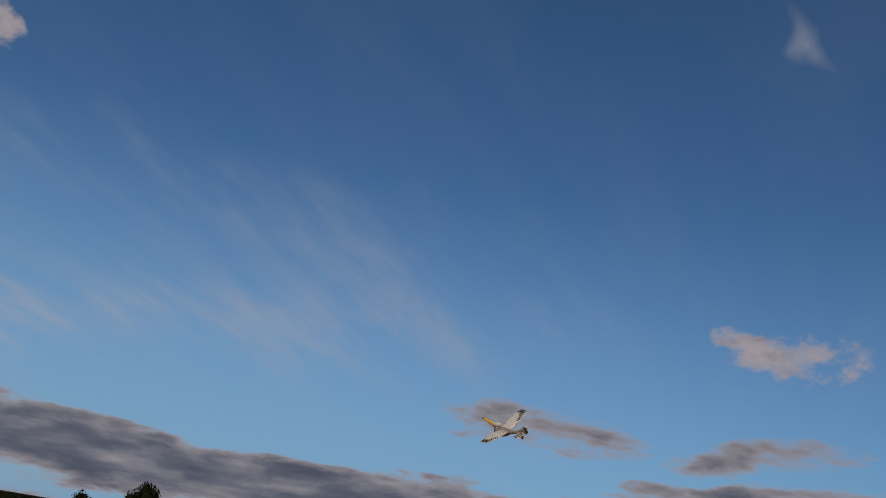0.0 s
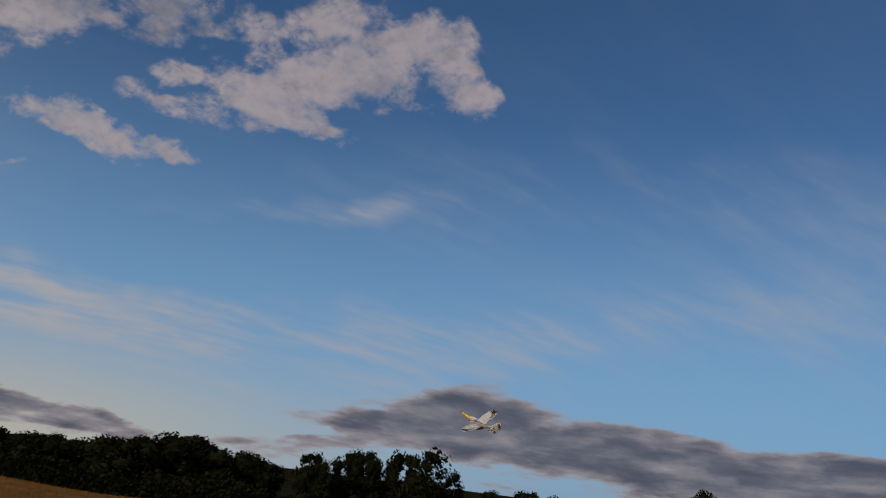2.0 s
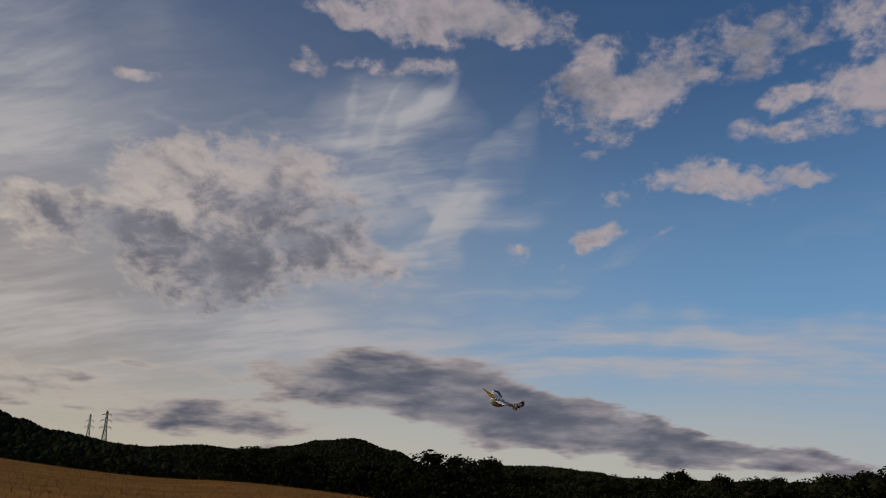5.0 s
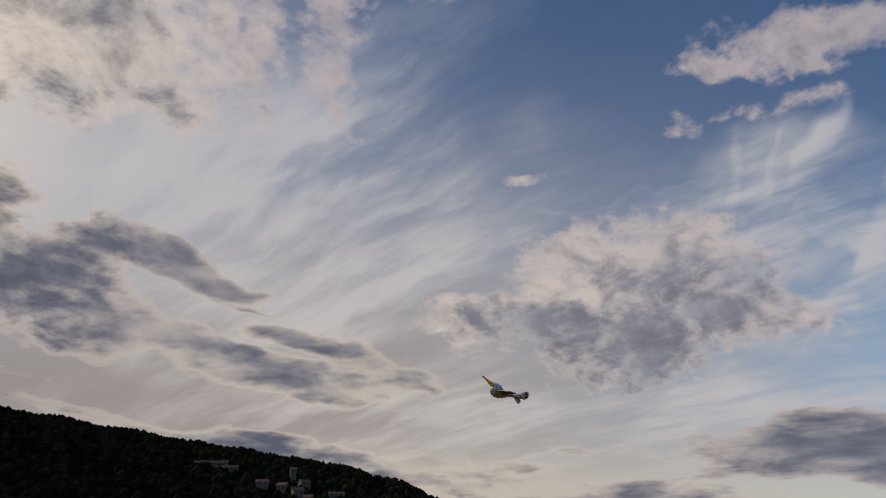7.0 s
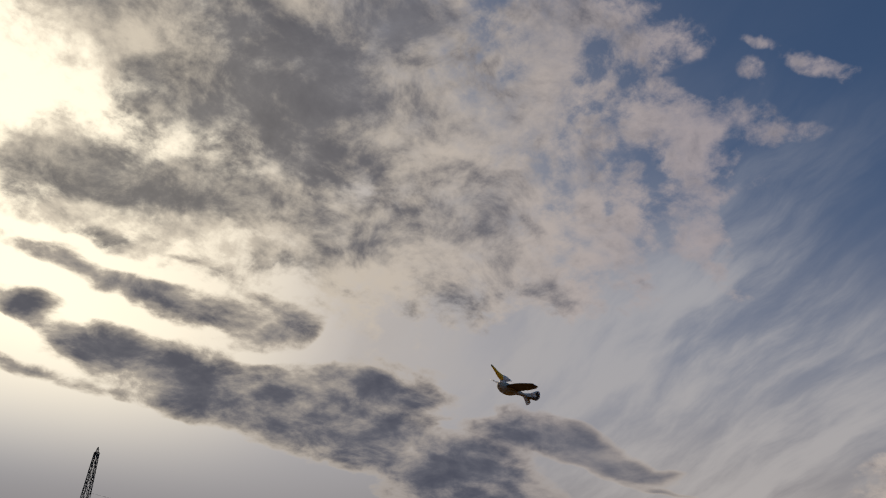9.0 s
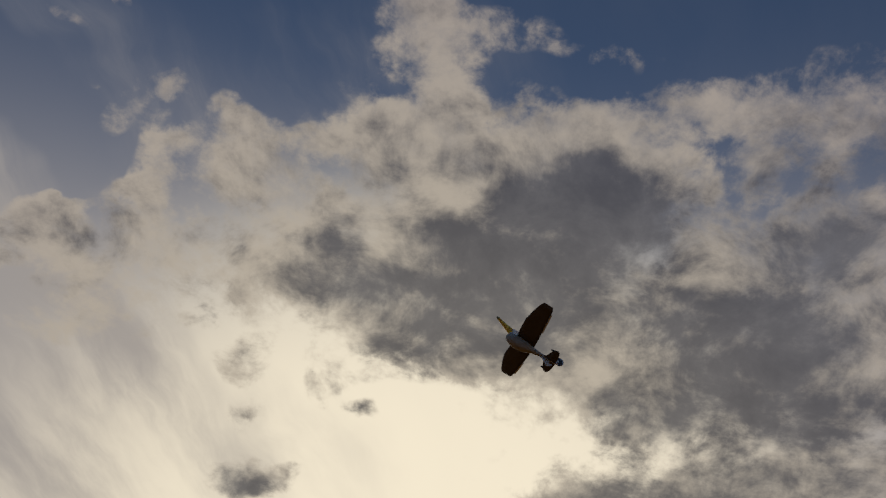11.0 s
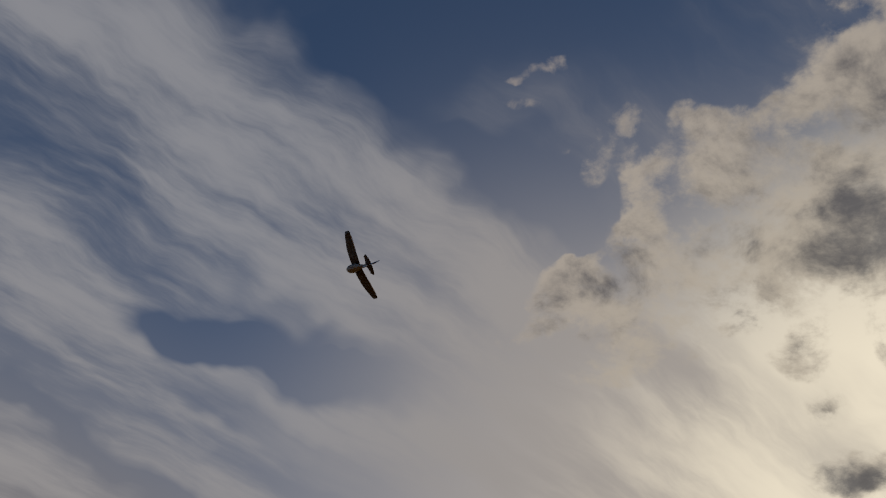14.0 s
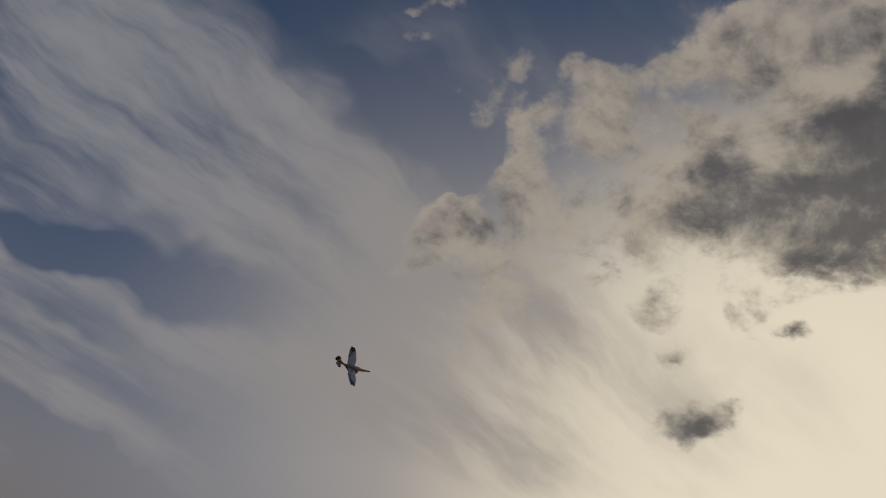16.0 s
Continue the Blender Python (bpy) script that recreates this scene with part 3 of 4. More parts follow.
bar.patch(141.6, 21.0, 4.1, 1.0, -0, 1.00)
bar.patch(143.4, 22.4, 4.6, 0.6, 5, 0.80)
bar.patch(149.8, 24.0, 3.7, 1.0, 8, 0.70)
bar.patch(165.7, 23.5, 1.5, 0.7, 16, 0.80)
bar.patch(162.8, 26.5, 2.7, 0.6, -8, 0.90)
bar.patch(157.4, 25.8, 3.7, 0.7, -0, 1.00)
bar.patch(149.1, 25.7, 3.5, 0.7, -4, 0.90)
bar.patch(-177.0, 25.4, 0.7, 0.2, 11, 0.60)
bar.patch(-174.5, 23.5, 2.0, 0.5, -18, 0.70)
bar.patch(155.7, 28.1, 1.8, 0.4, -1, 0.60)
bar.patch(164.6, 27.3, 2.7, 0.4, 3, 0.50)
ribs_long, _ = G.noise(G.vec("ADD", G.vec("MULTIPLY", puffy, (1.0, 1.0, 4.0)), G.scaled(wide_c, 0.12)), 6.0, 9.0, 0.55)
ribs_puff, _ = G.noise(G.vec("MULTIPLY", puffy, (1.0, 1.0, 2.2)), 13.0, 8.0, 0.58, 2.1, 0.2)
ribs = G.add("ShaderNodeMapRange", ((0, G.step(near_sun, 0.02, 0.45)), (3, ribs_long), (4, ribs_puff))).outputs[0]
bar_body = filled(bar.total, 1.6)
bar_d = G.math("ADD", bar_body, G.math("MULTIPLY", G.math("SUBTRACT", ribs, 0.5), G.step(bar_body, 0.0, 0.35, 0.0, 1.9)))
bar_a = G.step(bar_d, 0.26, 0.66, 0.0, 0.97)
bar_thick = G.step(bar_d, 0.25, 1.05)
bar_lit = G.mix(warmth, (3.5, 3.05, 3.2), (6.4, 5.5, 4.3))
bar_dark = G.mix(near_sun, (0.90, 0.98, 1.32), (0.85, 0.89, 1.12))
bar_dark = G.mix(1.0, bar_dark, G.mix(G.step(ribs, 0.36, 0.7), (1.75, 1.65, 1.5), (0.85, 0.85, 0.9)), "MULTIPLY")
base = G.mix(bar_a, base, G.mix(bar_thick, bar_lit, bar_dark))

back = G.add("ShaderNodeBackground", ((0, base), (1, 0.1)))
wt.links.new(back.outputs[0], G.add("ShaderNodeOutputWorld").inputs[0])


# ---- materials ----
def material(name, colour, rough=0.8, spread=0.25, scale=3.0, bump=0.0, metallic=0.0, per_piece=0.0, fine=40.0, gloss=0.5):
    """Principled paint with a coarse and a fine variation of tone and fine relief."""
    m = bpy.data.materials.new(name)
    m.use_nodes = True
    t = m.node_tree
    g = graph(t)
    p = t.nodes["Principled BSDF"]
    where = g.add("ShaderNodeTexCoord").outputs["Object"]
    coarse, _ = g.noise(where, scale, 4.0, 0.6)
    grain, _ = g.noise(where, fine, 3.0, 0.6)
    f = g.math("ADD", g.math("MULTIPLY", coarse, 0.7), g.math("MULTIPLY", grain, 0.3))
    if per_piece:
        f = g.math("ADD", f, g.math("MULTIPLY", g.math("SUBTRACT", g.add("ShaderNodeNewGeometry").outputs["Random Per Island"], 0.5), per_piece))
    lo = tuple(c * (1 - spread) for c in colour)
    hi = tuple(min(1, c * (1 + spread)) for c in colour)
    t.links.new(g.mix(g.step(f, 0.25, 0.75), lo, hi), p.inputs["Base Color"])
    p.inputs["Roughness"].default_value = rough
    p.inputs["Metallic"].default_value = metallic
    p.inputs["Specular IOR Level"].default_value = gloss
    if bump:
        b = g.add("ShaderNodeBump", (("Strength", bump), ("Distance", 0.02), ("Height", grain)))
        t.links.new(b.outputs[0], p.inputs["Normal"])
    return m


M_GRASS = material("ripe_grass", (0.21, 0.095, 0.018), 0.9, 0.45, 0.12, 0.4, fine=2.5, gloss=0.05)
M_STEM = material("dry_grass_stem", (0.22, 0.105, 0.021), 0.85, 0.35, 1.0, per_piece=0.8, gloss=0.05)
M_SOIL = material("dark_meadow", (0.022, 0.022, 0.011), 0.95, 0.5, 0.02, fine=0.4, gloss=0.0)
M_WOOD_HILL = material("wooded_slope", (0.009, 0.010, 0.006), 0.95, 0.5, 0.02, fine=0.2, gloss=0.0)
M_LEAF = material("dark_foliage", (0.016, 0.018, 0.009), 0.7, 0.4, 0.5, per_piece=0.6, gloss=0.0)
M_BARK = material("bark", (0.07, 0.055, 0.04), 0.9, 0.4, 2.0, 0.5)
M_STEEL = material("dull_steel", (0.05, 0.045, 0.04), 0.8, 0.3, 0.5, gloss=0.2)
M_HOUSE = material("pale_render", (0.11, 0.10, 0.09), 0.85, 0.15, 0.3)
M_ROOF = material("tile_roof", (0.16, 0.08, 0.055), 0.85, 0.3, 0.5)
M_PANE = material("window_pane", (0.03, 0.035, 0.04), 0.15, 0.2, 1.0)
M_FOAM = material("white_foam", (0.70, 0.67, 0.65), 0.55, 0.06, 6.0, 0.15)
M_BELLY = material("off_white_foam", (0.32, 0.30, 0.26), 0.6, 0.2, 7.0, 0.15)
M_BILL = material("yellow_painted_bill", (0.80, 0.50, 0.03), 0.45, 0.12, 14.0, 0.1)
M_TIP = material("green_brown_bill_tip", (0.16, 0.17, 0.05), 0.5, 0.2, 20.0)
M_BLACK = material("black_paint", (0.018, 0.017, 0.017), 0.5, 0.3, 20.0)
M_UNDER = material("dark_wing_underside", (0.075, 0.058, 0.045), 0.65, 0.25, 9.0, 0.15)
M_GREY = material("grey_motor_metal", (0.25, 0.25, 0.26), 0.35, 0.2, 30.0, metallic=0.8)


# ---- building blocks ----
def finish(name, bm, mat, parent=None, label="", smooth=True):
    me = bpy.data.meshes.new(name)
    bmesh.ops.recalc_face_normals(bm, faces=bm.faces)
    bm.to_mesh(me)
    bm.free()
    mats = mat if isinstance(mat, (list, tuple)) else [mat]
    for m in mats:
        me.materials.append(m)
    if smooth:
        me.polygons.foreach_set("use_smooth", [True] * len(me.polygons))
    ob = new(name, me)
    if parent:
        ob.parent = parent
    if label:
        ob["label"] = label
    return ob


def part(name, bm, mat, parent, label="", smooth=True):
    return finish(name, bm, mat, parent, label, smooth)


def raw(name, verts, faces, mat, parent=None, label="", smooth=False):
    me = bpy.data.meshes.new(name)
    me.from_pydata(verts, [], faces)
    me.materials.append(mat)
    if smooth:
        me.polygons.foreach_set("use_smooth", [True] * len(me.polygons))
    ob = new(name, me)
    if parent:
        ob.parent = parent
    if label:
        ob["label"] = label
    return ob


def bar_between(bm, a, b, w):
    """A square bar from a to b, added to bm."""
    a, b = Vector(a), Vector(b)
    d = (b - a).normalized()
    s = d.cross(Vector((0, 0, 1)) if abs(d.z) < 0.9 else Vector((1, 0, 0))).normalized() * w / 2
    u = d.cross(s).normalized() * w / 2
    ring = [[bm.verts.new(p + i * s + j * u) for i, j in ((-1, -1), (1, -1), (1, 1), (-1, 1))] for p in (a, b)]
    for k in range(4):
        bm.faces.new((ring[0][k], ring[0][(k + 1) % 4], ring[1][(k + 1) % 4], ring[1][k]))
    bm.faces.new(ring[0][::-1])
    bm.faces.new(ring[1])


def interp(x, table):
    """Smooth interpolation through (x, value) pairs."""
    if x <= table[0][0]:
        return table[0][1]
    for (x0, v0), (x1, v1) in zip(table, table[1:]):
        if x <= x1:
            k = (x - x0) / (x1 - x0)
            return v0 + (v1 - v0) * k * k * (3 - 2 * k)
    return table[-1][1]


# ---- the land: a ripe field that falls away to a belt of trees, hills behind ----
FIELD_EDGE = 150.0
EDGE_EL = [(-180, -0.5), (-90, -2.0), (0, -2.4), (38, -2.5), (53, -3.1), (63, -2.5), (76, -2.4), (94, -1.2), (118, 0.8), (125, 1.4), (150, 1.2), (180, -0.5)]


def ground_z(az, r):
    edge = EYE + FIELD_EDGE * tan(radians(interp(az, EDGE_EL)))
    if r <= FIELD_EDGE:
        k = r / FIELD_EDGE
        return edge * k * (0.65 + 0.35 * k)
    fade = exp(-(r - FIELD_EDGE) / 350)
    return edge * fade - 9.0 * (1 - fade) - 1.5 * min(1, (r - FIELD_EDGE) / 12)


def at(az, r, dz=0.0):
    d = heading(az)
    return Vector((d.x * r, d.y * r, ground_z(az, r) + dz))


def make_ground():
    radii = [0.6, 2, 5, 9, 14, 20, 28, 38, 50, 64, 80, 98, 116, 132, 144, 150, 156, 165, 180, 220, 300, 420, 600, 900, 1400, 2200, 3300, 4600]
    n = 240
    verts = [(0, 0, 0)]
    for r in radii:
        for k in range(n):
            az = k * 360 / n - 180
            p = at(az, r)
            verts.append((p.x, p.y, p.z + (0.05 * noise.noise(p * 0.3) if r > 3 else 0)))
    faces = [(0, 1 + (k + 1) % n, 1 + k) for k in range(n)]
    for j in range(len(radii) - 1):
        for k in range(n):
            a, b = 1 + j * n + k, 1 + j * n + (k + 1) % n
            faces.append((a, b, b + n, a + n))
    ob = raw("ground", verts, faces, M_GRASS, smooth=True)
    ob.data.materials.append(M_SOIL)
    edge = 1 + radii.index(150) * n
    for p in ob.data.polygons:
        if min(p.vertices) >= edge:
            p.material_index = 1
    tagged(ob, "sloping field of ripe golden grass with dark meadow beyond", "ground", kind="structure")


def hill(label, name, skyline, r0, depth, mat, clump=3.0, count=2500, lo=-14.0):
    """A hill whose crest follows the skyline (azimuth, elevation), with woods along it."""
    az0, az1 = skyline[0][0], skyline[-1][0]
    n, m = 140, 16
    verts, faces = [], []

    def top(az):
        return EYE + r0 * tan(radians(interp(az, skyline)))

    def place(az, k):
        r = r0 + depth * (k - 0.62)
        s = sin(min(1.0, k / 0.62) * pi / 2) if k < 0.62 else cos((k - 0.62) / 0.38 * pi / 2)
        d = heading(az)
        z = lo + (top(az) - lo) * s
        z += 0.035 * (top(az) - lo) * noise.noise(Vector((d.x * r, d.y * r, 0)) * 0.012) * (1 - s * 0.6)
        return Vector((d.x * r, d.y * r, z))

    for j in range(m + 1):
        for i in range(n + 1):
            verts.append(place(az0 + (az1 - az0) * i / n, j / m))
    for j in range(m):
        for i in range(n):
            a = j * (n + 1) + i
            faces.append((a, a + 1, a + n + 2, a + n + 1))
    ob = raw(name, verts, faces, mat, smooth=True)
    tagged(ob, label, "hill", kind="structure")
    rnd = random.Random(int(r0))
    # woods: rough crowns, thick along the crest
    cv, cf = [], []
    base = bmesh.new()
    bmesh.ops.create_icosphere(base, subdivisions=1, radius=1)
    bv = [v.co.copy() for v in base.verts]
    bf = [[v.index for v in f.verts] for f in base.faces]
    base.free()
    for _ in range(count):
        k = 0.62 if rnd.random() < 0.35 else rnd.uniform(0.1, 0.66)
        p = place(rnd.uniform(az0, az1), k)
        s = clump * rnd.uniform(0.55, 1.35)
        o = len(cv)
        for v in bv:
            q = v * s * (1 + 0.45 * noise.noise(v * 1.7 + p))
            cv.append((p.x + q.x, p.y + q.y, p.z + q.z * 1.15 + s * 0.1))
        cf += [[o + i for i in f] for f in bf]
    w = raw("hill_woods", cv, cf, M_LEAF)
    tagged(w, "dark woodland covering the hillside", "woods", kind="stuff")
    return place


make_ground()
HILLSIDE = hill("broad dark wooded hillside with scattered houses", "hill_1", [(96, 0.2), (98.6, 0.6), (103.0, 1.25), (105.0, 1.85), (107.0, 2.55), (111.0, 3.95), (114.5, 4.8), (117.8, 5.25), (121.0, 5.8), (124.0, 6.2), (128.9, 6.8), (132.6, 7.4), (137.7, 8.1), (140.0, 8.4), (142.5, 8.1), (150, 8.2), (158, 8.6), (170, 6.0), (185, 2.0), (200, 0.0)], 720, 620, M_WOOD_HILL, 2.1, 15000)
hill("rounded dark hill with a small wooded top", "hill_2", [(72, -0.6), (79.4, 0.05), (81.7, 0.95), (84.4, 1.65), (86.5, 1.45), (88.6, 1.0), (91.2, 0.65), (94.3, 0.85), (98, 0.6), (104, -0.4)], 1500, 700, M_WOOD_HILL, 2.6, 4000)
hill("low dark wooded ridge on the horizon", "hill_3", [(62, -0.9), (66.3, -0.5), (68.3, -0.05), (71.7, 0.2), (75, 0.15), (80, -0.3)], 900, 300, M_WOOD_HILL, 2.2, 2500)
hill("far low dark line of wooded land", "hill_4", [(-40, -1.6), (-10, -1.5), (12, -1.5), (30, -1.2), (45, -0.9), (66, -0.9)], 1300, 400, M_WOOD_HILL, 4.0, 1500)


# ---- trees ----
_lump = bmesh.new()
bmesh.ops.create_icosphere(_lump, subdivisions=2, radius=1)
LUMP_V = [v.co.copy() for v in _lump.verts]
LUMP_F = [[v.index for v in f.verts] for f in _lump.faces]
_lump.free()


def make_tree(seed, tall, wide, leaves=1500, open_crown=0.0):
    rnd = random.Random(seed)
    root = new("tree")
    bm = bmesh.new()
    limbs = [(Vector((0, 0, -0.6)), Vector((0.1, 0.05, tall * 0.45)), 0.32, 0.2)]
    tips = []
    for i in range(9):
        a = i * 2.4 + rnd.uniform(-0.4, 0.4)
        s = Vector((0.05, 0.02, tall * rnd.uniform(0.2, 0.45)))
        e = Vector((cos(a) * wide * rnd.uniform(0.25, 0.42), sin(a) * wide * rnd.uniform(0.25, 0.42), tall * rnd.uniform(0.45, 0.9)))
        limbs.append((s, e, 0.13, 0.03))
        tips.append(e)
    for a, b, ra, rb in limbs:
        d = (b - a).normalized()
        s = d.orthogonal().normalized()
        u = d.cross(s)
        mid = a.lerp(b, 0.5) + Vector((rnd.uniform(-0.2, 0.2), rnd.uniform(-0.2, 0.2), 0.1))
        rings = [[bm.verts.new(p + (s * cos(q * pi / 3) + u * sin(q * pi / 3)) * r) for q in range(6)] for p, r in ((a, ra), (mid, (ra + rb) / 2), (b, rb))]
        for r0, r1 in zip(rings, rings[1:]):
            for q in range(6):
                bm.faces.new((r0[q], r0[(q + 1) % 6], r1[(q + 1) % 6], r1[q]))
    part("trunk", bm, M_BARK, root)
    # crown: clumps round the limb tips and over the dome, each of many small leaves
    centres = []
    for e in tips:
        centres.append((e, wide * rnd.uniform(0.14, 0.22)))
    for _ in range(30):
        a, h = rnd.uniform(0, 2 * pi), rnd.uniform(0.16, 0.97)
        rad = wide * 0.46 * sqrt(max(0.03, 1 - ((h - 0.5) / 0.52) ** 2)) * rnd.uniform(0.35, 1.0)
        centres.append((Vector((cos(a) * rad, sin(a) * rad, tall * h)), wide * rnd.uniform(0.10, 0.20)))
    verts, faces = [], []
    for k in range(leaves):
        c, r = centres[k % len(centres)]
        v = Vector((rnd.gauss(0, 1), rnd.gauss(0, 1), rnd.gauss(0, 1))).normalized()
        p = c + v * r * (rnd.random() ** 0.4) * (1 + open_crown * rnd.random())
        s = rnd.uniform(0.16, 0.42)
        t = Vector((rnd.gauss(0, 1), rnd.gauss(0, 1), rnd.gauss(0, 1))).normalized()
        u = t.orthogonal().normalized()
        w = t.cross(u)
        o = len(verts)
        verts += [p - u * s, p + w * s * 0.5 + t * s * 0.12, p + u * s, p - w * s * 0.5 - t * s * 0.1]
        faces.append((o, o + 1, o + 2, o + 3))
    # dense heart of each clump, so that the sky shows only at the rim
    for c, r in centres:
        if open_crown and rnd.random() < 0.5:
            continue
        o = len(verts)
        for v in LUMP_V:
            q = v * r * 0.62
            verts.append(c + q * (1 + 0.35 * noise.noise(q * 1.3 + c)))
        faces += [tuple(o + i for i in f) for f in LUMP_F]
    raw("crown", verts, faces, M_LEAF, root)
    return root


TREE_KINDS = [make_tree(3, 10, 9, 5200), make_tree(5, 10, 8, 4600), make_tree(8, 10, 6.5, 2600, 0.5), make_tree(13, 10, 11, 6500)]
for proto in TREE_KINDS:
    tagged(proto, "dark broadleaf tree in the belt beyond the field", "tree", "trees beyond the field")
used = set()


def plant(az, el, r, kind, width=1.0):
    """A tree at the field's far side whose top stands at that elevation."""
    foot = at(az, r)
    el -= 0.25 if 44 < az < 66 else 0.0
    tall = EYE + r * tan(radians(el + 0.35)) - foot.z
    s = max(0.15, tall / 9.7)
    m = Matrix.Translation(foot) @ Matrix.Rotation(radians(az * 37 % 360), 4, "Z")
    proto = TREE_KINDS[kind]
    if kind in used:
        ob = copy_thing(proto, m)
    else:
        ob, _ = proto, used.add(kind)
        ob.matrix_basis = m
    spread = width * (1.25 if az > 43 else 0.95)
    ob.scale = (s * spread, s * spread, s)
    return ob


for az, el, kind, width in ((63.1, 0.0, 0, 1.0), (60.4, -0.15, 2, 0.9), (57.6, -0.2, 1, 1.2), (55.8, -0.3, 2, 1.1), (53.5, -0.1, 3, 1.1), (51.6, 0.1, 0, 1.1), (49.6, 0.5, 3, 1.2),
                            (47.8, 0.2, 0, 0.9), (45.6, 0.0, 3, 0.95), (44.2, -0.3, 1, 0.9), (41.4, 0.3, 0, 0.75), (37.9, 0.9, 1, 0.9), (35.4, 1.0, 0, 0.8), (33.7, 1.4, 2, 1.0), (32.0, 0.3, 2, 0.8),
                            (15.9, 0.75, 3, 0.6), (27.0, -0.3, 1, 1.0), (25.4, -0.4, 2, 1.0), (19.5, -0.1, 2, 0.7), (22.5, -0.9, 3, 1.2), (29.5, -0.6, 0, 1.2), (39.5, 0.2, 2, 1.0), (65.5, -0.4, 1, 1.2),
                            (67.8, -0.7, 3, 1.2), (70.5, -0.8, 0, 1.2), (73.0, -0.6, 1, 1.2), (75.4, 0.15, 2, 1.1), (77.2, 0.2, 2, 1.2), (78.9, 0.4, 2, 1.3), (81.0, -0.2, 3, 1.3), (84.0, -0.3, 1, 1.3), (87.5, 0.1, 0, 1.3), (91.0, 0.3, 3, 1.3)):
    plant(az, el, 172 + 9 * sin(az * 5), kind, width)


# ---- hedge: a thick dark undergrowth along the field's far edge ----
def make_hedge():
    rnd = random.Random(21)
    verts, faces = [], []
    for _ in range(60000):
        az = rnd.uniform(-30, 140)
        r = 154 + rnd.random() * 16
        foot = at(az, r)
        h = rnd.random() * (5.2 + 2.6 * noise.noise(Vector((az * 0.35, 0, 0)))) * (1.0 if 44 < az < 95 else 0.5)
        p = foot + Vector((0, 0, h))
        s = rnd.uniform(0.2, 0.5)
        t = Vector((rnd.gauss(0, 1), rnd.gauss(0, 1), rnd.gauss(0, 1))).normalized()
        u = t.orthogonal().normalized()
        w = t.cross(u)
        o = len(verts)
        verts += [p - u * s, p + w * s * 0.6, p + u * s, p - w * s * 0.6]
        faces.append((o, o + 1, o + 2, o + 3))
    tagged(raw("hedge", verts, faces, M_LEAF), "thick dark hedge along the field's far edge", "hedge", kind="stuff")


make_hedge()

# ---- standing dry grass over the field ----
def make_field_grass():
    rnd = random.Random(4)
    verts, faces = [], []
    for _ in range(70000):
        az = rnd.uniform(28, 135)
        r = 28 + 122 * rnd.random() ** 0.8
        foot = at(az, r)
        h = rnd.uniform(0.08, 0.26)
        a = rnd.uniform(0, 2 * pi)
        w = Vector((cos(a), sin(a), 0)) * rnd.uniform(0.008, 0.024)
        lean = Vector((rnd.gauss(0, 0.12), rnd.gauss(0, 0.12), h))
        o = len(verts)
        verts += [foot - w, foot + w, foot + lean]
        faces.append((o, o + 1, o + 2))
    tagged(raw("field_grass", verts, faces, M_STEM), "standing dry golden grass of the field", "grass", kind="stuff")


make_field_grass()


# ---- pylons and wires ----
def make_pylon(label, foot, tall, base, neck, top, bar, arms, levels):
    """A lattice tower: four legs drawn in to a narrow neck, braced level by level, with crossarms."""
    root = new("electricity_pylon")
    root.location = foot
    tagged(root, label, "pylon", "pylons of the power line")

    def half(z):
        k = z / tall
        return (base + (neck - base) * k / 0.55 if k < 0.55 else neck + (top - neck) * (k - 0.55) / 0.45) / 2

    corners = ((1, 1), (-1, 1), (-1, -1), (1, -1))
    heights = [tall * (1 - (1 - k / levels) ** 1.25) for k in range(levels + 1)]
    heights[-1] = tall * 0.965
    for sx, sy in corners:
        bm = bmesh.new()
        for z0, z1 in zip(heights, heights[1:]):
            bar_between(bm, (sx * half(z0), sy * half(z0), z0), (sx * half(z1), sy * half(z1), z1), bar * 1.5)
        part("leg", bm, M_STEEL, root, smooth=False)
    for z0, z1 in zip(heights, heights[1:]):
        bm = bmesh.new()
        h0, h1 = half(z0), half(z1)
        for (ax, ay), (bx, by) in zip(corners, corners[1:] + corners[:1]):
            bar_between(bm, (ax * h0, ay * h0, z0), (bx * h1, by * h1, z1), bar)
            bar_between(bm, (bx * h0, by * h0, z0), (ax * h1, ay * h1, z1), bar)
            bar_between(bm, (ax * h1, ay * h1, z1), (bx * h1, by * h1, z1), bar)
        part("brace", bm, M_STEEL, root, smooth=False)
    bm = bmesh.new()
    h = half(heights[-1])
    for sx, sy in corners:
        bar_between(bm, (sx * h, sy * h, heights[-1]), (0, 0, tall), bar)
    part("peak", bm, M_STEEL, root, smooth=False)
    for z, reach in arms:
        bm = bmesh.new()
        h = half(z)
        for s in (1, -1):
            for sy in (1, -1):
                bar_between(bm, (s * h, sy * h, z), (s * reach, 0, z), bar)
                bar_between(bm, (s * h, sy * h, z + reach * 0.35), (s * reach, 0, z), bar)
        arm = part("crossarm", bm, M_STEEL, root, smooth=False)
        for s in (1, -1):
            bm = bmesh.new()
            bar_between(bm, (s * reach, 0, z), (s * reach, 0, z - 2.2), bar * 1.2)
            part("insulator", bm, M_STEEL, arm, smooth=False)
    return root


def pylon_at(label, az, el_foot, el_top, r, **shape):
    d = heading(az)
    z0, z1 = EYE + r * tan(radians(el_foot)), EYE + r * tan(radians(el_top))
    ob = make_pylon(label, (d.x * r, d.y * r, z0), z1 - z0, **shape)
    ob.rotation_euler.z = radians(az + 8)
    return ob


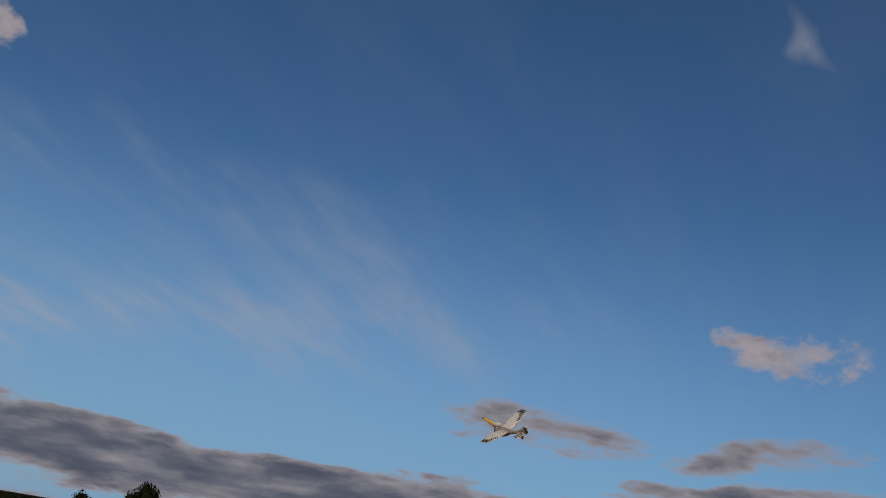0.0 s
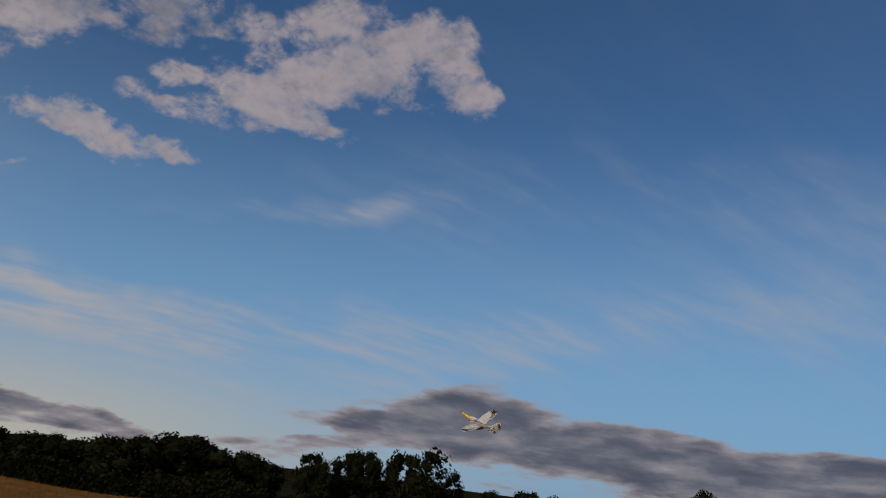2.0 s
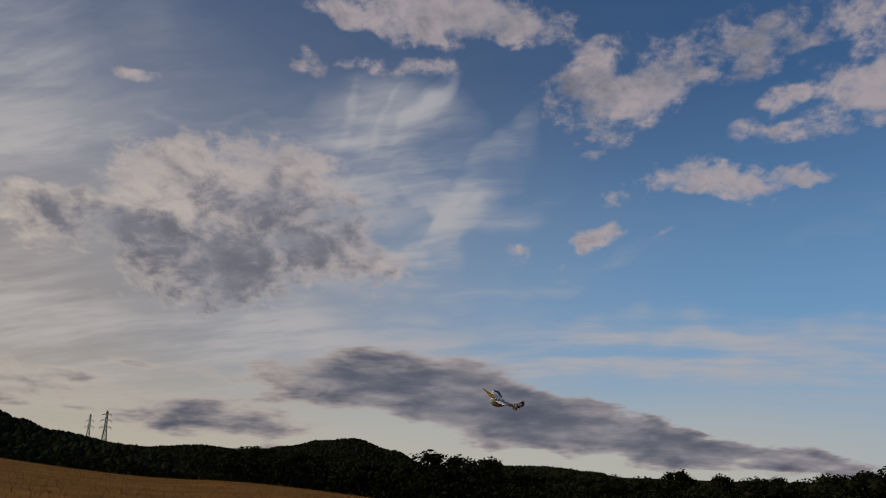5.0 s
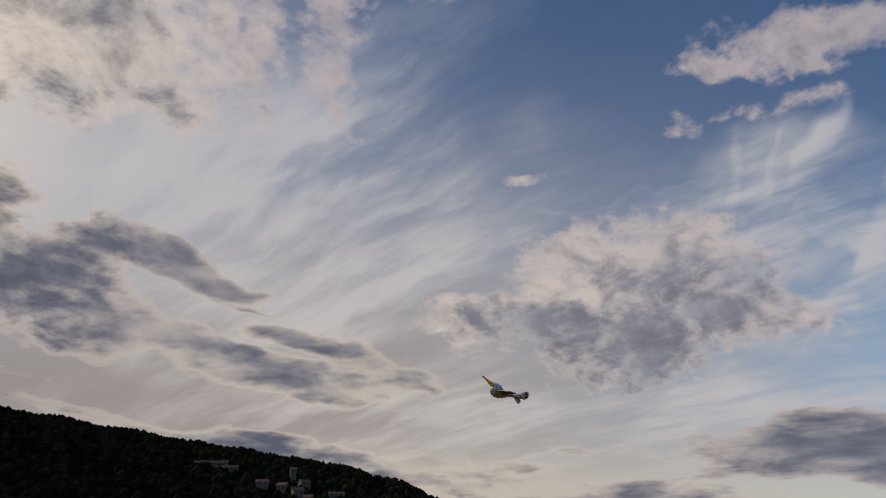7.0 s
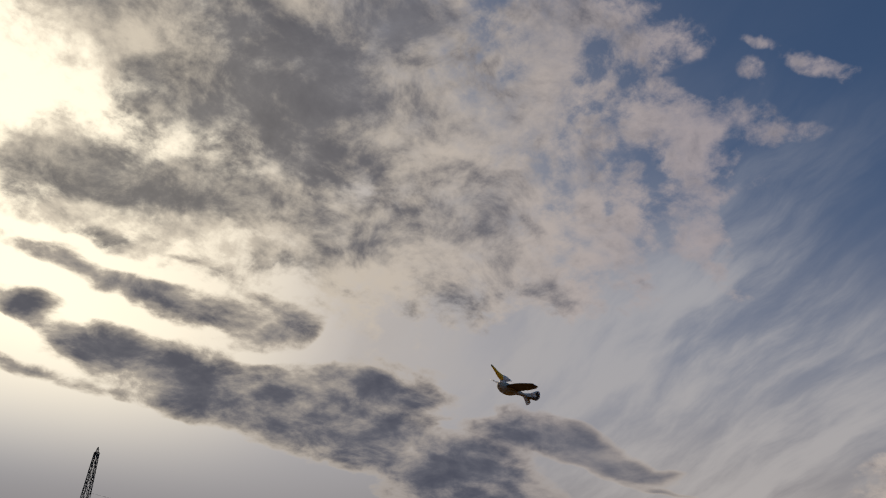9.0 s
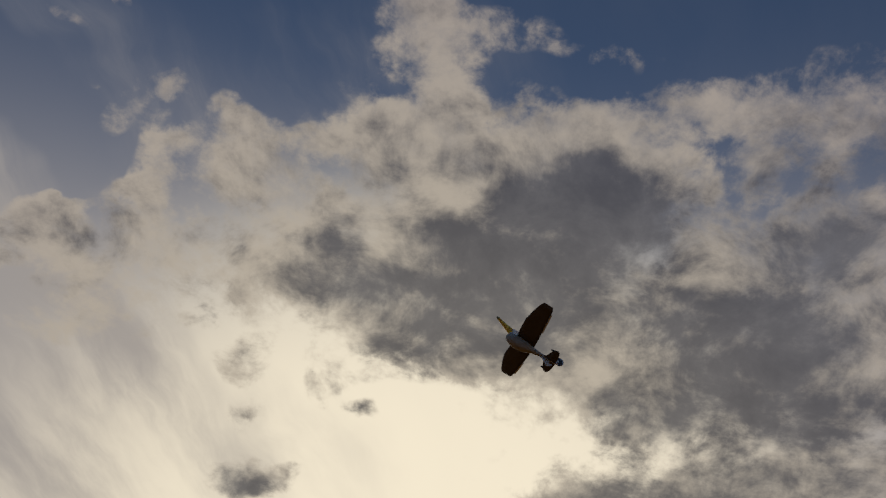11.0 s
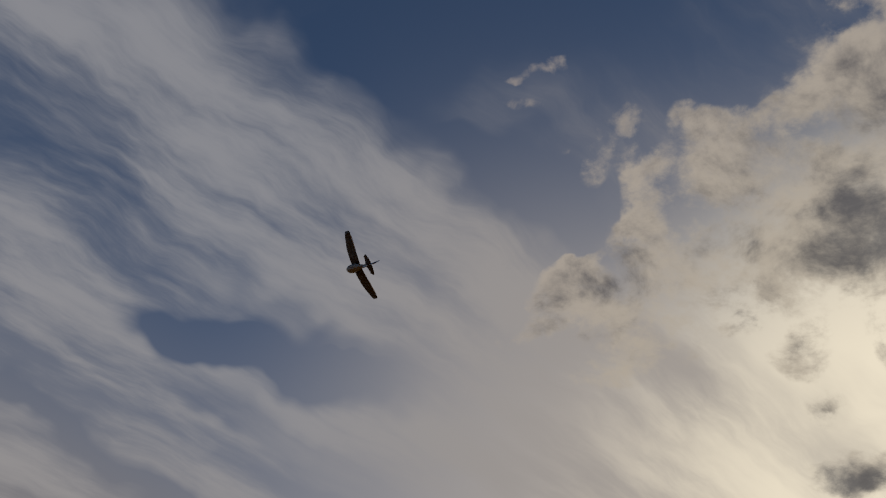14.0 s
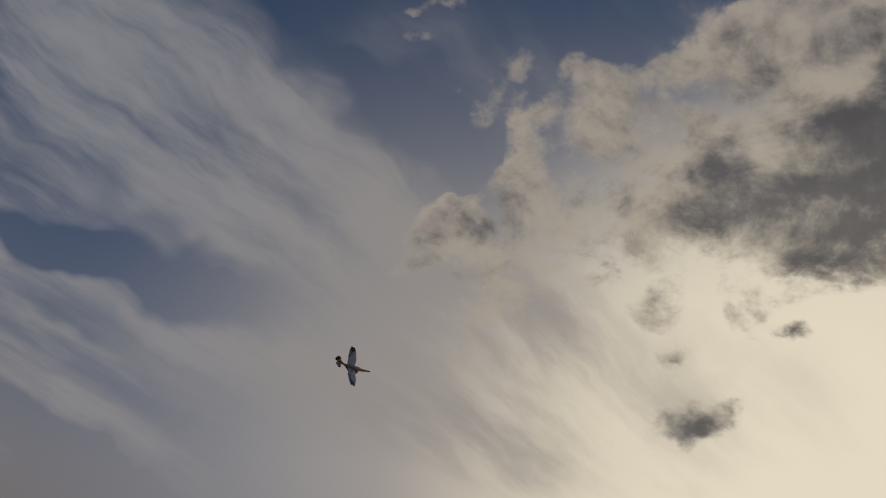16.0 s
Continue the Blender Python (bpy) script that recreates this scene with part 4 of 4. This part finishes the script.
NEAR_MAST = at(158.4, 165)
mast = make_pylon("slender tapering steel lattice mast", NEAR_MAST, EYE + 165 * tan(radians(15.75)) - NEAR_MAST.z, 5.0, 1.9, 0.6, 0.075, (), 20)
mast.rotation_euler.z = radians(158 + 25)
pylon_at("far steel lattice pylon with three crossarms", 100.05, 0.55, 2.85, 1100, base=7.0, neck=2.6, top=1.6, bar=0.34, arms=((24, 6.5), (32, 6.5), (39, 5.5)), levels=9)
pylon_at("farther steel lattice pylon with paired crossarms", 101.0, 0.65, 2.6, 1350, base=7.0, neck=2.6, top=1.6, bar=0.30, arms=((27, 6.0), (36, 5.0)), levels=8)


def wire(a, b, sag, width):
    a, b = Vector(a), Vector(b)
    bm = bmesh.new()
    pts = [a.lerp(b, k / 24) - Vector((0, 0, sag * 4 * (k / 24) * (1 - k / 24))) for k in range(25)]
    for p, q in zip(pts, pts[1:]):
        bar_between(bm, p, q, width)
    tagged(finish("power_line", bm, M_STEEL, smooth=False), "thin sagging overhead power line wire", "power line", "wires between the pylons")


far = heading(100.05) * 1100
for up, out in ((38.0, 1.0), (33.0, -1.0), (28.0, 1.2)):
    wire(NEAR_MAST + Vector((out, 0, up)), (far.x + out * 6, far.y, EYE + 1100 * tan(radians(2.0))), 9.0, 0.018)


# ---- houses on the hillside ----
def hillside_point(az, el):
    """The spot of the broad hill that is seen at that azimuth and elevation."""
    best = None
    for k in range(1, 125):
        p = HILLSIDE(az, k * 0.005)
        e = math.degrees(atan2(p.z - EYE, sqrt(p.x ** 2 + p.y ** 2)))
        if best is None or abs(e - el) < best[0]:
            best = (abs(e - el), p)
    return best[1]


def make_house(az, el, wide, deep, tall, turn, label, tower=False):
    root = new("house")
    tagged(root, label, "house", "houses on the hillside")
    root.location = hillside_point(az, el) + Vector((0, 0, 0.6))
    root.rotation_euler.z = radians(az + turn)
    wide, deep, tall = wide * 0.75, deep * 0.75, tall * 0.62
    x, y = wide / 2, deep / 2
    bm = bmesh.new()
    low = [bm.verts.new((sx * x, sy * y, -4)) for sx, sy in ((-1, -1), (1, -1), (1, 1), (-1, 1))]
    high = [bm.verts.new((sx * x, sy * y, tall)) for sx, sy in ((-1, -1), (1, -1), (1, 1), (-1, 1))]
    ridge = [bm.verts.new((sx * x, 0, tall + deep * 0.32)) for sx in (-1, 1)]
    for q in range(4):
        bm.faces.new((low[q], low[(q + 1) % 4], high[(q + 1) % 4], high[q]))
    bm.faces.new((high[0], ridge[0], high[3]))
    bm.faces.new((high[1], high[2], ridge[1]))
    bm.faces.new(low[::-1])
    wall = part("wall", bm, M_HOUSE, root, smooth=False)
    for s in (-1, 1):
        bm = bmesh.new()
        e = 0.35
        z0, z1 = tall - 0.2, tall + deep * 0.32 + 0.06
        vs = [bm.verts.new(p) for p in ((-x - e, s * (y + e), z0), (x + e, s * (y + e), z0), (x + e, 0, z1), (-x - e, 0, z1))]
        f = bm.faces.new(vs)
        for v in bmesh.ops.extrude_face_region(bm, geom=[f])["geom"]:
            if isinstance(v, bmesh.types.BMVert):
                v.co.z += 0.18
        part("roof", bm, M_ROOF, root, smooth=False)
    for i in range(max(1, int(wide / 2.6))):
        for z in ([1.2, 3.8] if tall > 4.5 else [1.2]):
            cx = -x + (i + 0.5) * wide / max(1, int(wide / 2.6))
            bm = bmesh.new()
            bar_between(bm, (cx, -y - 0.03, z), (cx, -y - 0.03, z + 1.2), 0.9)
            for v in bm.verts:
                v.co.y = -y - 0.03 + (v.co.y + y + 0.03) * 0.06
            part("window", bm, M_PANE, wall, smooth=False)
    return root


for az, el, wide, deep, tall, turn, label in ((117.0, 3.05, 7.5, 6.5, 5.5, 15, "pale rendered house with a tiled gable roof"), (118.0, 3.45, 7.0, 6.0, 4.5, -20, "small pale house among hillside trees"),
                                              (117.35, 4.15, 4.5, 4.5, 9.5, 5, "tall narrow pale house on the slope"), (116.6, 3.75, 8.0, 5.5, 3.6, 30, "low house with a wide tiled roof"),
                                              (116.3, 2.75, 6.0, 5.0, 3.6, -10, "small house by the lower hillside lane"), (114.5, 3.0, 11.0, 5.0, 3.2, 10, "long low pale farm building"),
                                              (113.4, 2.45, 14.0, 5.0, 3.4, 5, "long row house with tiled roof"), (119.3, 3.75, 9.0, 5.5, 3.6, 0, "low pale barn on the wooded slope"),
                                              (122.6, 5.15, 26.0, 3.0, 1.6, -14, "long low greenhouse row on the hillside"), (121.8, 4.85, 22.0, 3.0, 1.6, -14, "long low greenhouse row below another")):
    make_house(az, el, wide, deep, tall, turn, label)

# ---- the aircraft: a foam model shaped as a pelican ----
PLANE_ROWS = [
    (0, 1.81, 16.74, 4.29, -40.1, -5.9, 137.1),
    (0.5, -0.91, 17.71, 3.94, -34.0, -1.9, 151.6),
    (1, -3.92, 17.98, 3.51, -21.5, 0.7, 164.8),
    (1.5, -6.96, 17.73, 3.22, -21.6, -2.2, 173.8),
    (2, -9.97, 16.78, 3.12, -27.4, -8.0, -179.3),
    (2.5, -12.81, 15.77, 3.23, -30.9, -9.2, -171.8),
    (3, -15.56, 14.65, 3.32, -39.5, -10.9, -161.1),
    (3.5, -18.05, 13.16, 3.20, -41.4, -6.5, -138.6),
    (4, -19.76, 10.70, 3.05, -33.1, -6.3, -112.2),
    (6.5, -18.33, -1.93, 4.28, -16.6, -10.3, -67.9),
    (7, -17.15, -4.09, 4.74, -18.2, -13.3, -55.9),
    (7.5, -16.11, -5.94, 5.36, -25.4, -20.2, -53.0),
    (8, -14.22, -7.29, 5.99, -28.2, -16.6, -36.7),
    (8.5, -12.12, -8.13, 6.48, -34.0, -17.3, -22.2),
    (9, -10.09, -8.74, 7.06, -22.0, -9.3, -12.4),
    (9.5, -7.79, -8.72, 7.29, -13.1, -4.1, -2.2),
    (10, -5.53, -9.03, 8.08, -4.6, -13.7, 10.8),
    (10.2, -4.64, -8.99, 8.44, -1.8, -17.0, 13.7),
    (12.3, 2.92, -7.02, 11.25, 10.2, -21.8, 8.5),
    (12.5, 3.56, -7.03, 11.49, 13.3, -12.6, 8.1),
    (13, 5.21, -6.83, 11.31, 18.7, -4.6, 8.1),
    (13.5, 7.57, -6.90, 11.08, 20.8, -9.7, 2.1),
    (14, 9.87, -7.53, 11.50, 27.5, -15.4, -10.3),
    (14.5, 12.18, -8.97, 12.54, 35.9, -24.4, -25.0),
    (15, 13.56, -10.96, 13.44, 57.6, -33.2, -58.9),
    (15.5, 13.60, -13.29, 13.77, 75.9, -24.6, -85.3),
    (16, 12.45, -16.02, 13.58, 72.5, -6.8, -113.4),
]


def loft(bm, rings, close=True):
    """Skin a list of vertex rings; caps at both ends."""
    for r0, r1 in zip(rings, rings[1:]):
        n = len(r0)
        for q in range(n):
            bm.faces.new((r0[q], r0[(q + 1) % n], r1[(q + 1) % n], r1[q]))
    if close:
        bm.faces.new(rings[0][::-1])
        bm.faces.new(rings[-1])


def tube(bm, stations, n=16):
    """A body of elliptic sections: x, z, half width, half height."""
    rings = []
    for x, z, w, h in stations:
        rings.append([bm.verts.new((x, w * cos(2 * pi * q / n), z + h * sin(2 * pi * q / n))) for q in range(n)])
    loft(bm, rings)


WING = [(0.02, 0.125, -0.150, 0.030), (0.20, 0.145, -0.145, 0.028), (0.36, 0.150, -0.128, 0.022), (0.52, 0.118, -0.120, 0.016), (0.65, 0.078, -0.105, 0.011), (0.70, 0.050, -0.085, 0.006)]


def wing_at(y):
    """Leading edge, trailing edge, thickness and height of the wing at the half span y."""
    for a, b in zip(WING, WING[1:]):
        if y <= b[0]:
            k = (y - a[0]) / (b[0] - a[0])
            le, te, th = (a[i] + (b[i] - a[i]) * k for i in (1, 2, 3))
            return le, te, th, 0.018 + 0.107 * (y / 0.7) ** 1.15
    return WING[-1][1], WING[-1][2], WING[-1][3], 0.125


SECTION = ((0.0, 0.0), (0.06, 0.55), (0.25, 1.0), (0.55, 0.75), (0.85, 0.28), (1.0, 0.06))


def wing_top(x, y):
    le, te, th, z = wing_at(y)
    k = min(1, max(0, (le - x) / (le - te)))
    for (k0, h0), (k1, h1) in zip(SECTION, SECTION[1:]):
        if k <= k1:
            return z + th * (h0 + (h1 - h0) * (k - k0) / (k1 - k0))
    return z


def feather_mark(x0, y0, x1, y1, w, side, parent, lift=0.005):
    """A painted feather stripe: a thin raised sliver on the wing's upper side."""
    bm = bmesh.new()
    n = 4
    d = Vector((x1 - x0, y1 - y0, 0)).normalized()
    s = Vector((-d.y, d.x, 0)) * w / 2
    rings = []
    for k in range(n + 1):
        f = k / n
        p = Vector((x0 + (x1 - x0) * f, y0 + (y1 - y0) * f, 0))
        ww = 0.35 + 0.65 * sin(pi * min(1, 0.15 + f * 0.85))
        ring = []
        for sg, up in ((-1, 0), (1, 0), (1, 1), (-1, 1)):
            q = p + s * sg * ww
            z = wing_top(q.x, abs(q.y)) + (lift if up else -0.001)
            ring.append(bm.verts.new((q.x, q.y * side, z)))
        rings.append(ring)
    loft(bm, rings)
    return part("feather_mark", bm, M_BLACK, parent, smooth=False)


def flat_fan(bm, outline, thick, axis):
    """A thin plate from an outline of (x, s); axis picks the plane: 'y' lies flat, 'z' stands up."""
    def spot(x, s, t):
        return (x, s, t) if axis == "y" else (x, t, s)
    inner = [(x * 0.97 - 0.013, s * 0.94 + (0.004 if axis == "z" else 0)) for x, s in outline]
    rings = [[bm.verts.new(spot(x, s, 0)) for x, s in outline]]
    top = [bm.verts.new(spot(x, s, thick / 2)) for x, s in inner]
    low = [bm.verts.new(spot(x, s, -thick / 2)) for x, s in inner]
    n = len(outline)
    for q in range(n):
        bm.faces.new((rings[0][q], rings[0][(q + 1) % n], top[(q + 1) % n], top[q]))
        bm.faces.new((rings[0][(q + 1) % n], rings[0][q], low[q], low[(q + 1) % n]))
    bm.faces.new(top)
    bm.faces.new(low[::-1])


def make_plane():
    root = new("model_aircraft")
    tagged(root, "white foam model aircraft shaped as a pelican with yellow bill", "model aircraft")
    bm = bmesh.new()
    tube(bm, [(0.256, -0.008, 0.012, 0.012), (0.243, -0.008, 0.040, 0.044), (0.20, -0.012, 0.066, 0.074), (0.13, -0.018, 0.082, 0.096), (0.04, -0.018, 0.084, 0.100), (-0.06, -0.008, 0.072, 0.082),
              (-0.15, 0.008, 0.046, 0.048), (-0.24, 0.016, 0.031, 0.032), (-0.33, 0.024, 0.023, 0.024), (-0.41, 0.030, 0.017, 0.018), (-0.44, 0.032, 0.006, 0.007)])
    body = part("body", bm, M_BELLY, root, "rounded off-white foam body")
    bm = bmesh.new()
    tube(bm, [(0.235, 0.045, 0.026, 0.030), (0.20, 0.060, 0.042, 0.050), (0.16, 0.072, 0.042, 0.050), (0.12, 0.082, 0.026, 0.034)])
    part("neck", bm, M_FOAM, root)
    bm = bmesh.new()
    tube(bm, [(0.262, 0.132, 0.016, 0.018), (0.240, 0.128, 0.036, 0.040), (0.200, 0.122, 0.050, 0.054), (0.155, 0.124, 0.050, 0.052), (0.110, 0.130, 0.040, 0.040), (0.072, 0.138, 0.024, 0.024), (0.040, 0.142, 0.010, 0.010), (0.015, 0.138, 0.003, 0.004)])
    head = part("head", bm, M_FOAM, root, "white head with a swept-back crest")
    for side in (1, -1):
        bm = bmesh.new()
        bmesh.ops.create_uvsphere(bm, u_segments=10, v_segments=8, radius=0.008, matrix=Matrix.Translation((0.205, side * 0.038, 0.122)))
        part("eye", bm, M_BLACK, head, "small black eye")
    bm = bmesh.new()
    tube(bm, [(0.205, 0.116, 0.044, 0.048), (0.25, 0.127, 0.042, 0.049), (0.30, 0.145, 0.036, 0.041), (0.36, 0.173, 0.030, 0.030), (0.42, 0.203, 0.026, 0.021), (0.475, 0.230, 0.024, 0.014), (0.493, 0.237, 0.012, 0.008)], 12)
    bill = part("bill", bm, M_BILL, root, "long yellow bill raised forward")
    bm = bmesh.new()
    tube(bm, [(0.455, 0.2215, 0.0252, 0.0158), (0.475, 0.2300, 0.0252, 0.0152), (0.496, 0.2365, 0.015, 0.010), (0.504, 0.238, 0.005, 0.004)], 12)
    part("bill_tip", bm, M_TIP, bill, "dark green bill tip")
    for side in (1, -1):
        bm = bmesh.new()
        rings = []
        for y, *_ in WING:
            le, te, th, z = wing_at(y)
            ring = [bm.verts.new((le + (te - le) * k, side * y, z + th * h)) for k, h in SECTION]
            ring += [bm.verts.new((le + (te - le) * k, side * y, z - th * 0.22 * h)) for k, h in SECTION[-2:0:-1]]
            rings.append(ring)
        loft(bm, rings)
        bm.normal_update()
        bmesh.ops.recalc_face_normals(bm, faces=bm.faces)
        for f in bm.faces:
            f.material_index = 1 if f.normal.z < -0.3 else 0
        wing = part("wing", bm, [M_FOAM, M_UNDER], root, "white wing with dark brown underside")
        for k in range(5):
            x = 0.040 - k * 0.026
            feather_mark(x - 0.006, 0.694 - 0.004 * k, x + 0.010, 0.565 - 0.016 * k, 0.017, side, wing)
        for k in range(7):
            y = 0.63 - k * 0.046
            te = wing_at(y)[1]
            feather_mark(te + 0.002, y + 0.030, te + 0.115 - 0.010 * k, y - 0.026, 0.020, side, wing)
        # aileron hinged along the outer trailing edge
        bm = bmesh.new()
        rings = []
        for y in (0.30, 0.40, 0.50, 0.60):
            le, te, th, z = wing_at(y)
            rings.append([bm.verts.new(p) for p in ((te + 0.002, side * y, z + 0.0045), (te - 0.016, side * y, z + 0.002), (te - 0.016, side * y, z - 0.001), (te + 0.002, side * y, z - 0.0035))])
        loft(bm, rings)
        part("aileron", bm, M_FOAM, wing, smooth=False)
    # tailplane: a flat feathered fan
    bm = bmesh.new()
    half = [(-0.315, 0.02), (-0.345, 0.05), (-0.365, 0.11), (-0.385, 0.165), (-0.415, 0.20), (-0.45, 0.212), (-0.475, 0.195), (-0.492, 0.15), (-0.502, 0.09), (-0.506, 0.03)]
    flat_fan(bm, half + [(x, -y) for x, y in reversed(half)], 0.010, "y")
    for v in bm.verts:
        v.co.z += 0.018
    bmesh.ops.recalc_face_normals(bm, faces=bm.faces)
    for f in bm.faces:
        f.material_index = 1 if f.normal.z < -0.3 else 0
    tail = part("tailplane", bm, [M_FOAM, M_UNDER], root, "flat white fan tail")
    for side in (1, -1):
        for k in range(4):
            y = 0.05 + k * 0.045
            bm = bmesh.new()
            tip = Vector((-0.495 + k * k * 0.005, side * y, 0.0275))
            bar_between(bm, tip, tip + Vector((0.090, -side * 0.020, -0.001)), 0.015)
            part("feather_mark", bm, M_BLACK, tail, smooth=False)
    bm = bmesh.new()
    flat_fan(bm, [(-0.28, 0.045), (-0.34, 0.070), (-0.41, 0.100), (-0.46, 0.140), (-0.50, 0.175), (-0.54, 0.190), (-0.580, 0.178), (-0.604, 0.140), (-0.608, 0.090), (-0.590, 0.042), (-0.55, 0.014), (-0.48, 0.008), (-0.40, 0.012), (-0.33, 0.020)], 0.010, "z")
    low = bmesh.new()
    flat_fan(low, [(-0.255, -0.012), (-0.310, -0.030), (-0.375, -0.090), (-0.410, -0.122), (-0.455, -0.092), (-0.470, -0.062), (-0.440, -0.020), (-0.420, 0.012), (-0.30, 0.012)], 0.010, "z")
    part("ventral_fin", low, M_FOAM, root, "white triangular fin below the tail")
    fin = part("fin", bm, M_FOAM, root, "upright white fan fin with black tip")
    for sgn in (1, -1):
        for k in range(5):
            a = radians(-52 + k * 33)
            c = Vector((-0.515, sgn * 0.0055, 0.09))
            d = Vector((-cos(a), 0, sin(a)))
            bm = bmesh.new()
            bar_between(bm, c + d * 0.022, c + d * 0.082, 0.026)
            for v in bm.verts:
                v.co.y = c.y + (v.co.y - c.y) * 0.12
            part("feather_mark", bm, M_BLACK, fin, smooth=False)
    return root


aircraft = make_plane()


def motions():
    walk(aircraft, [(t, pose(x, y, z, rx, ry, rz)) for t, x, y, z, rx, ry, rz in PLANE_ROWS])


motions()
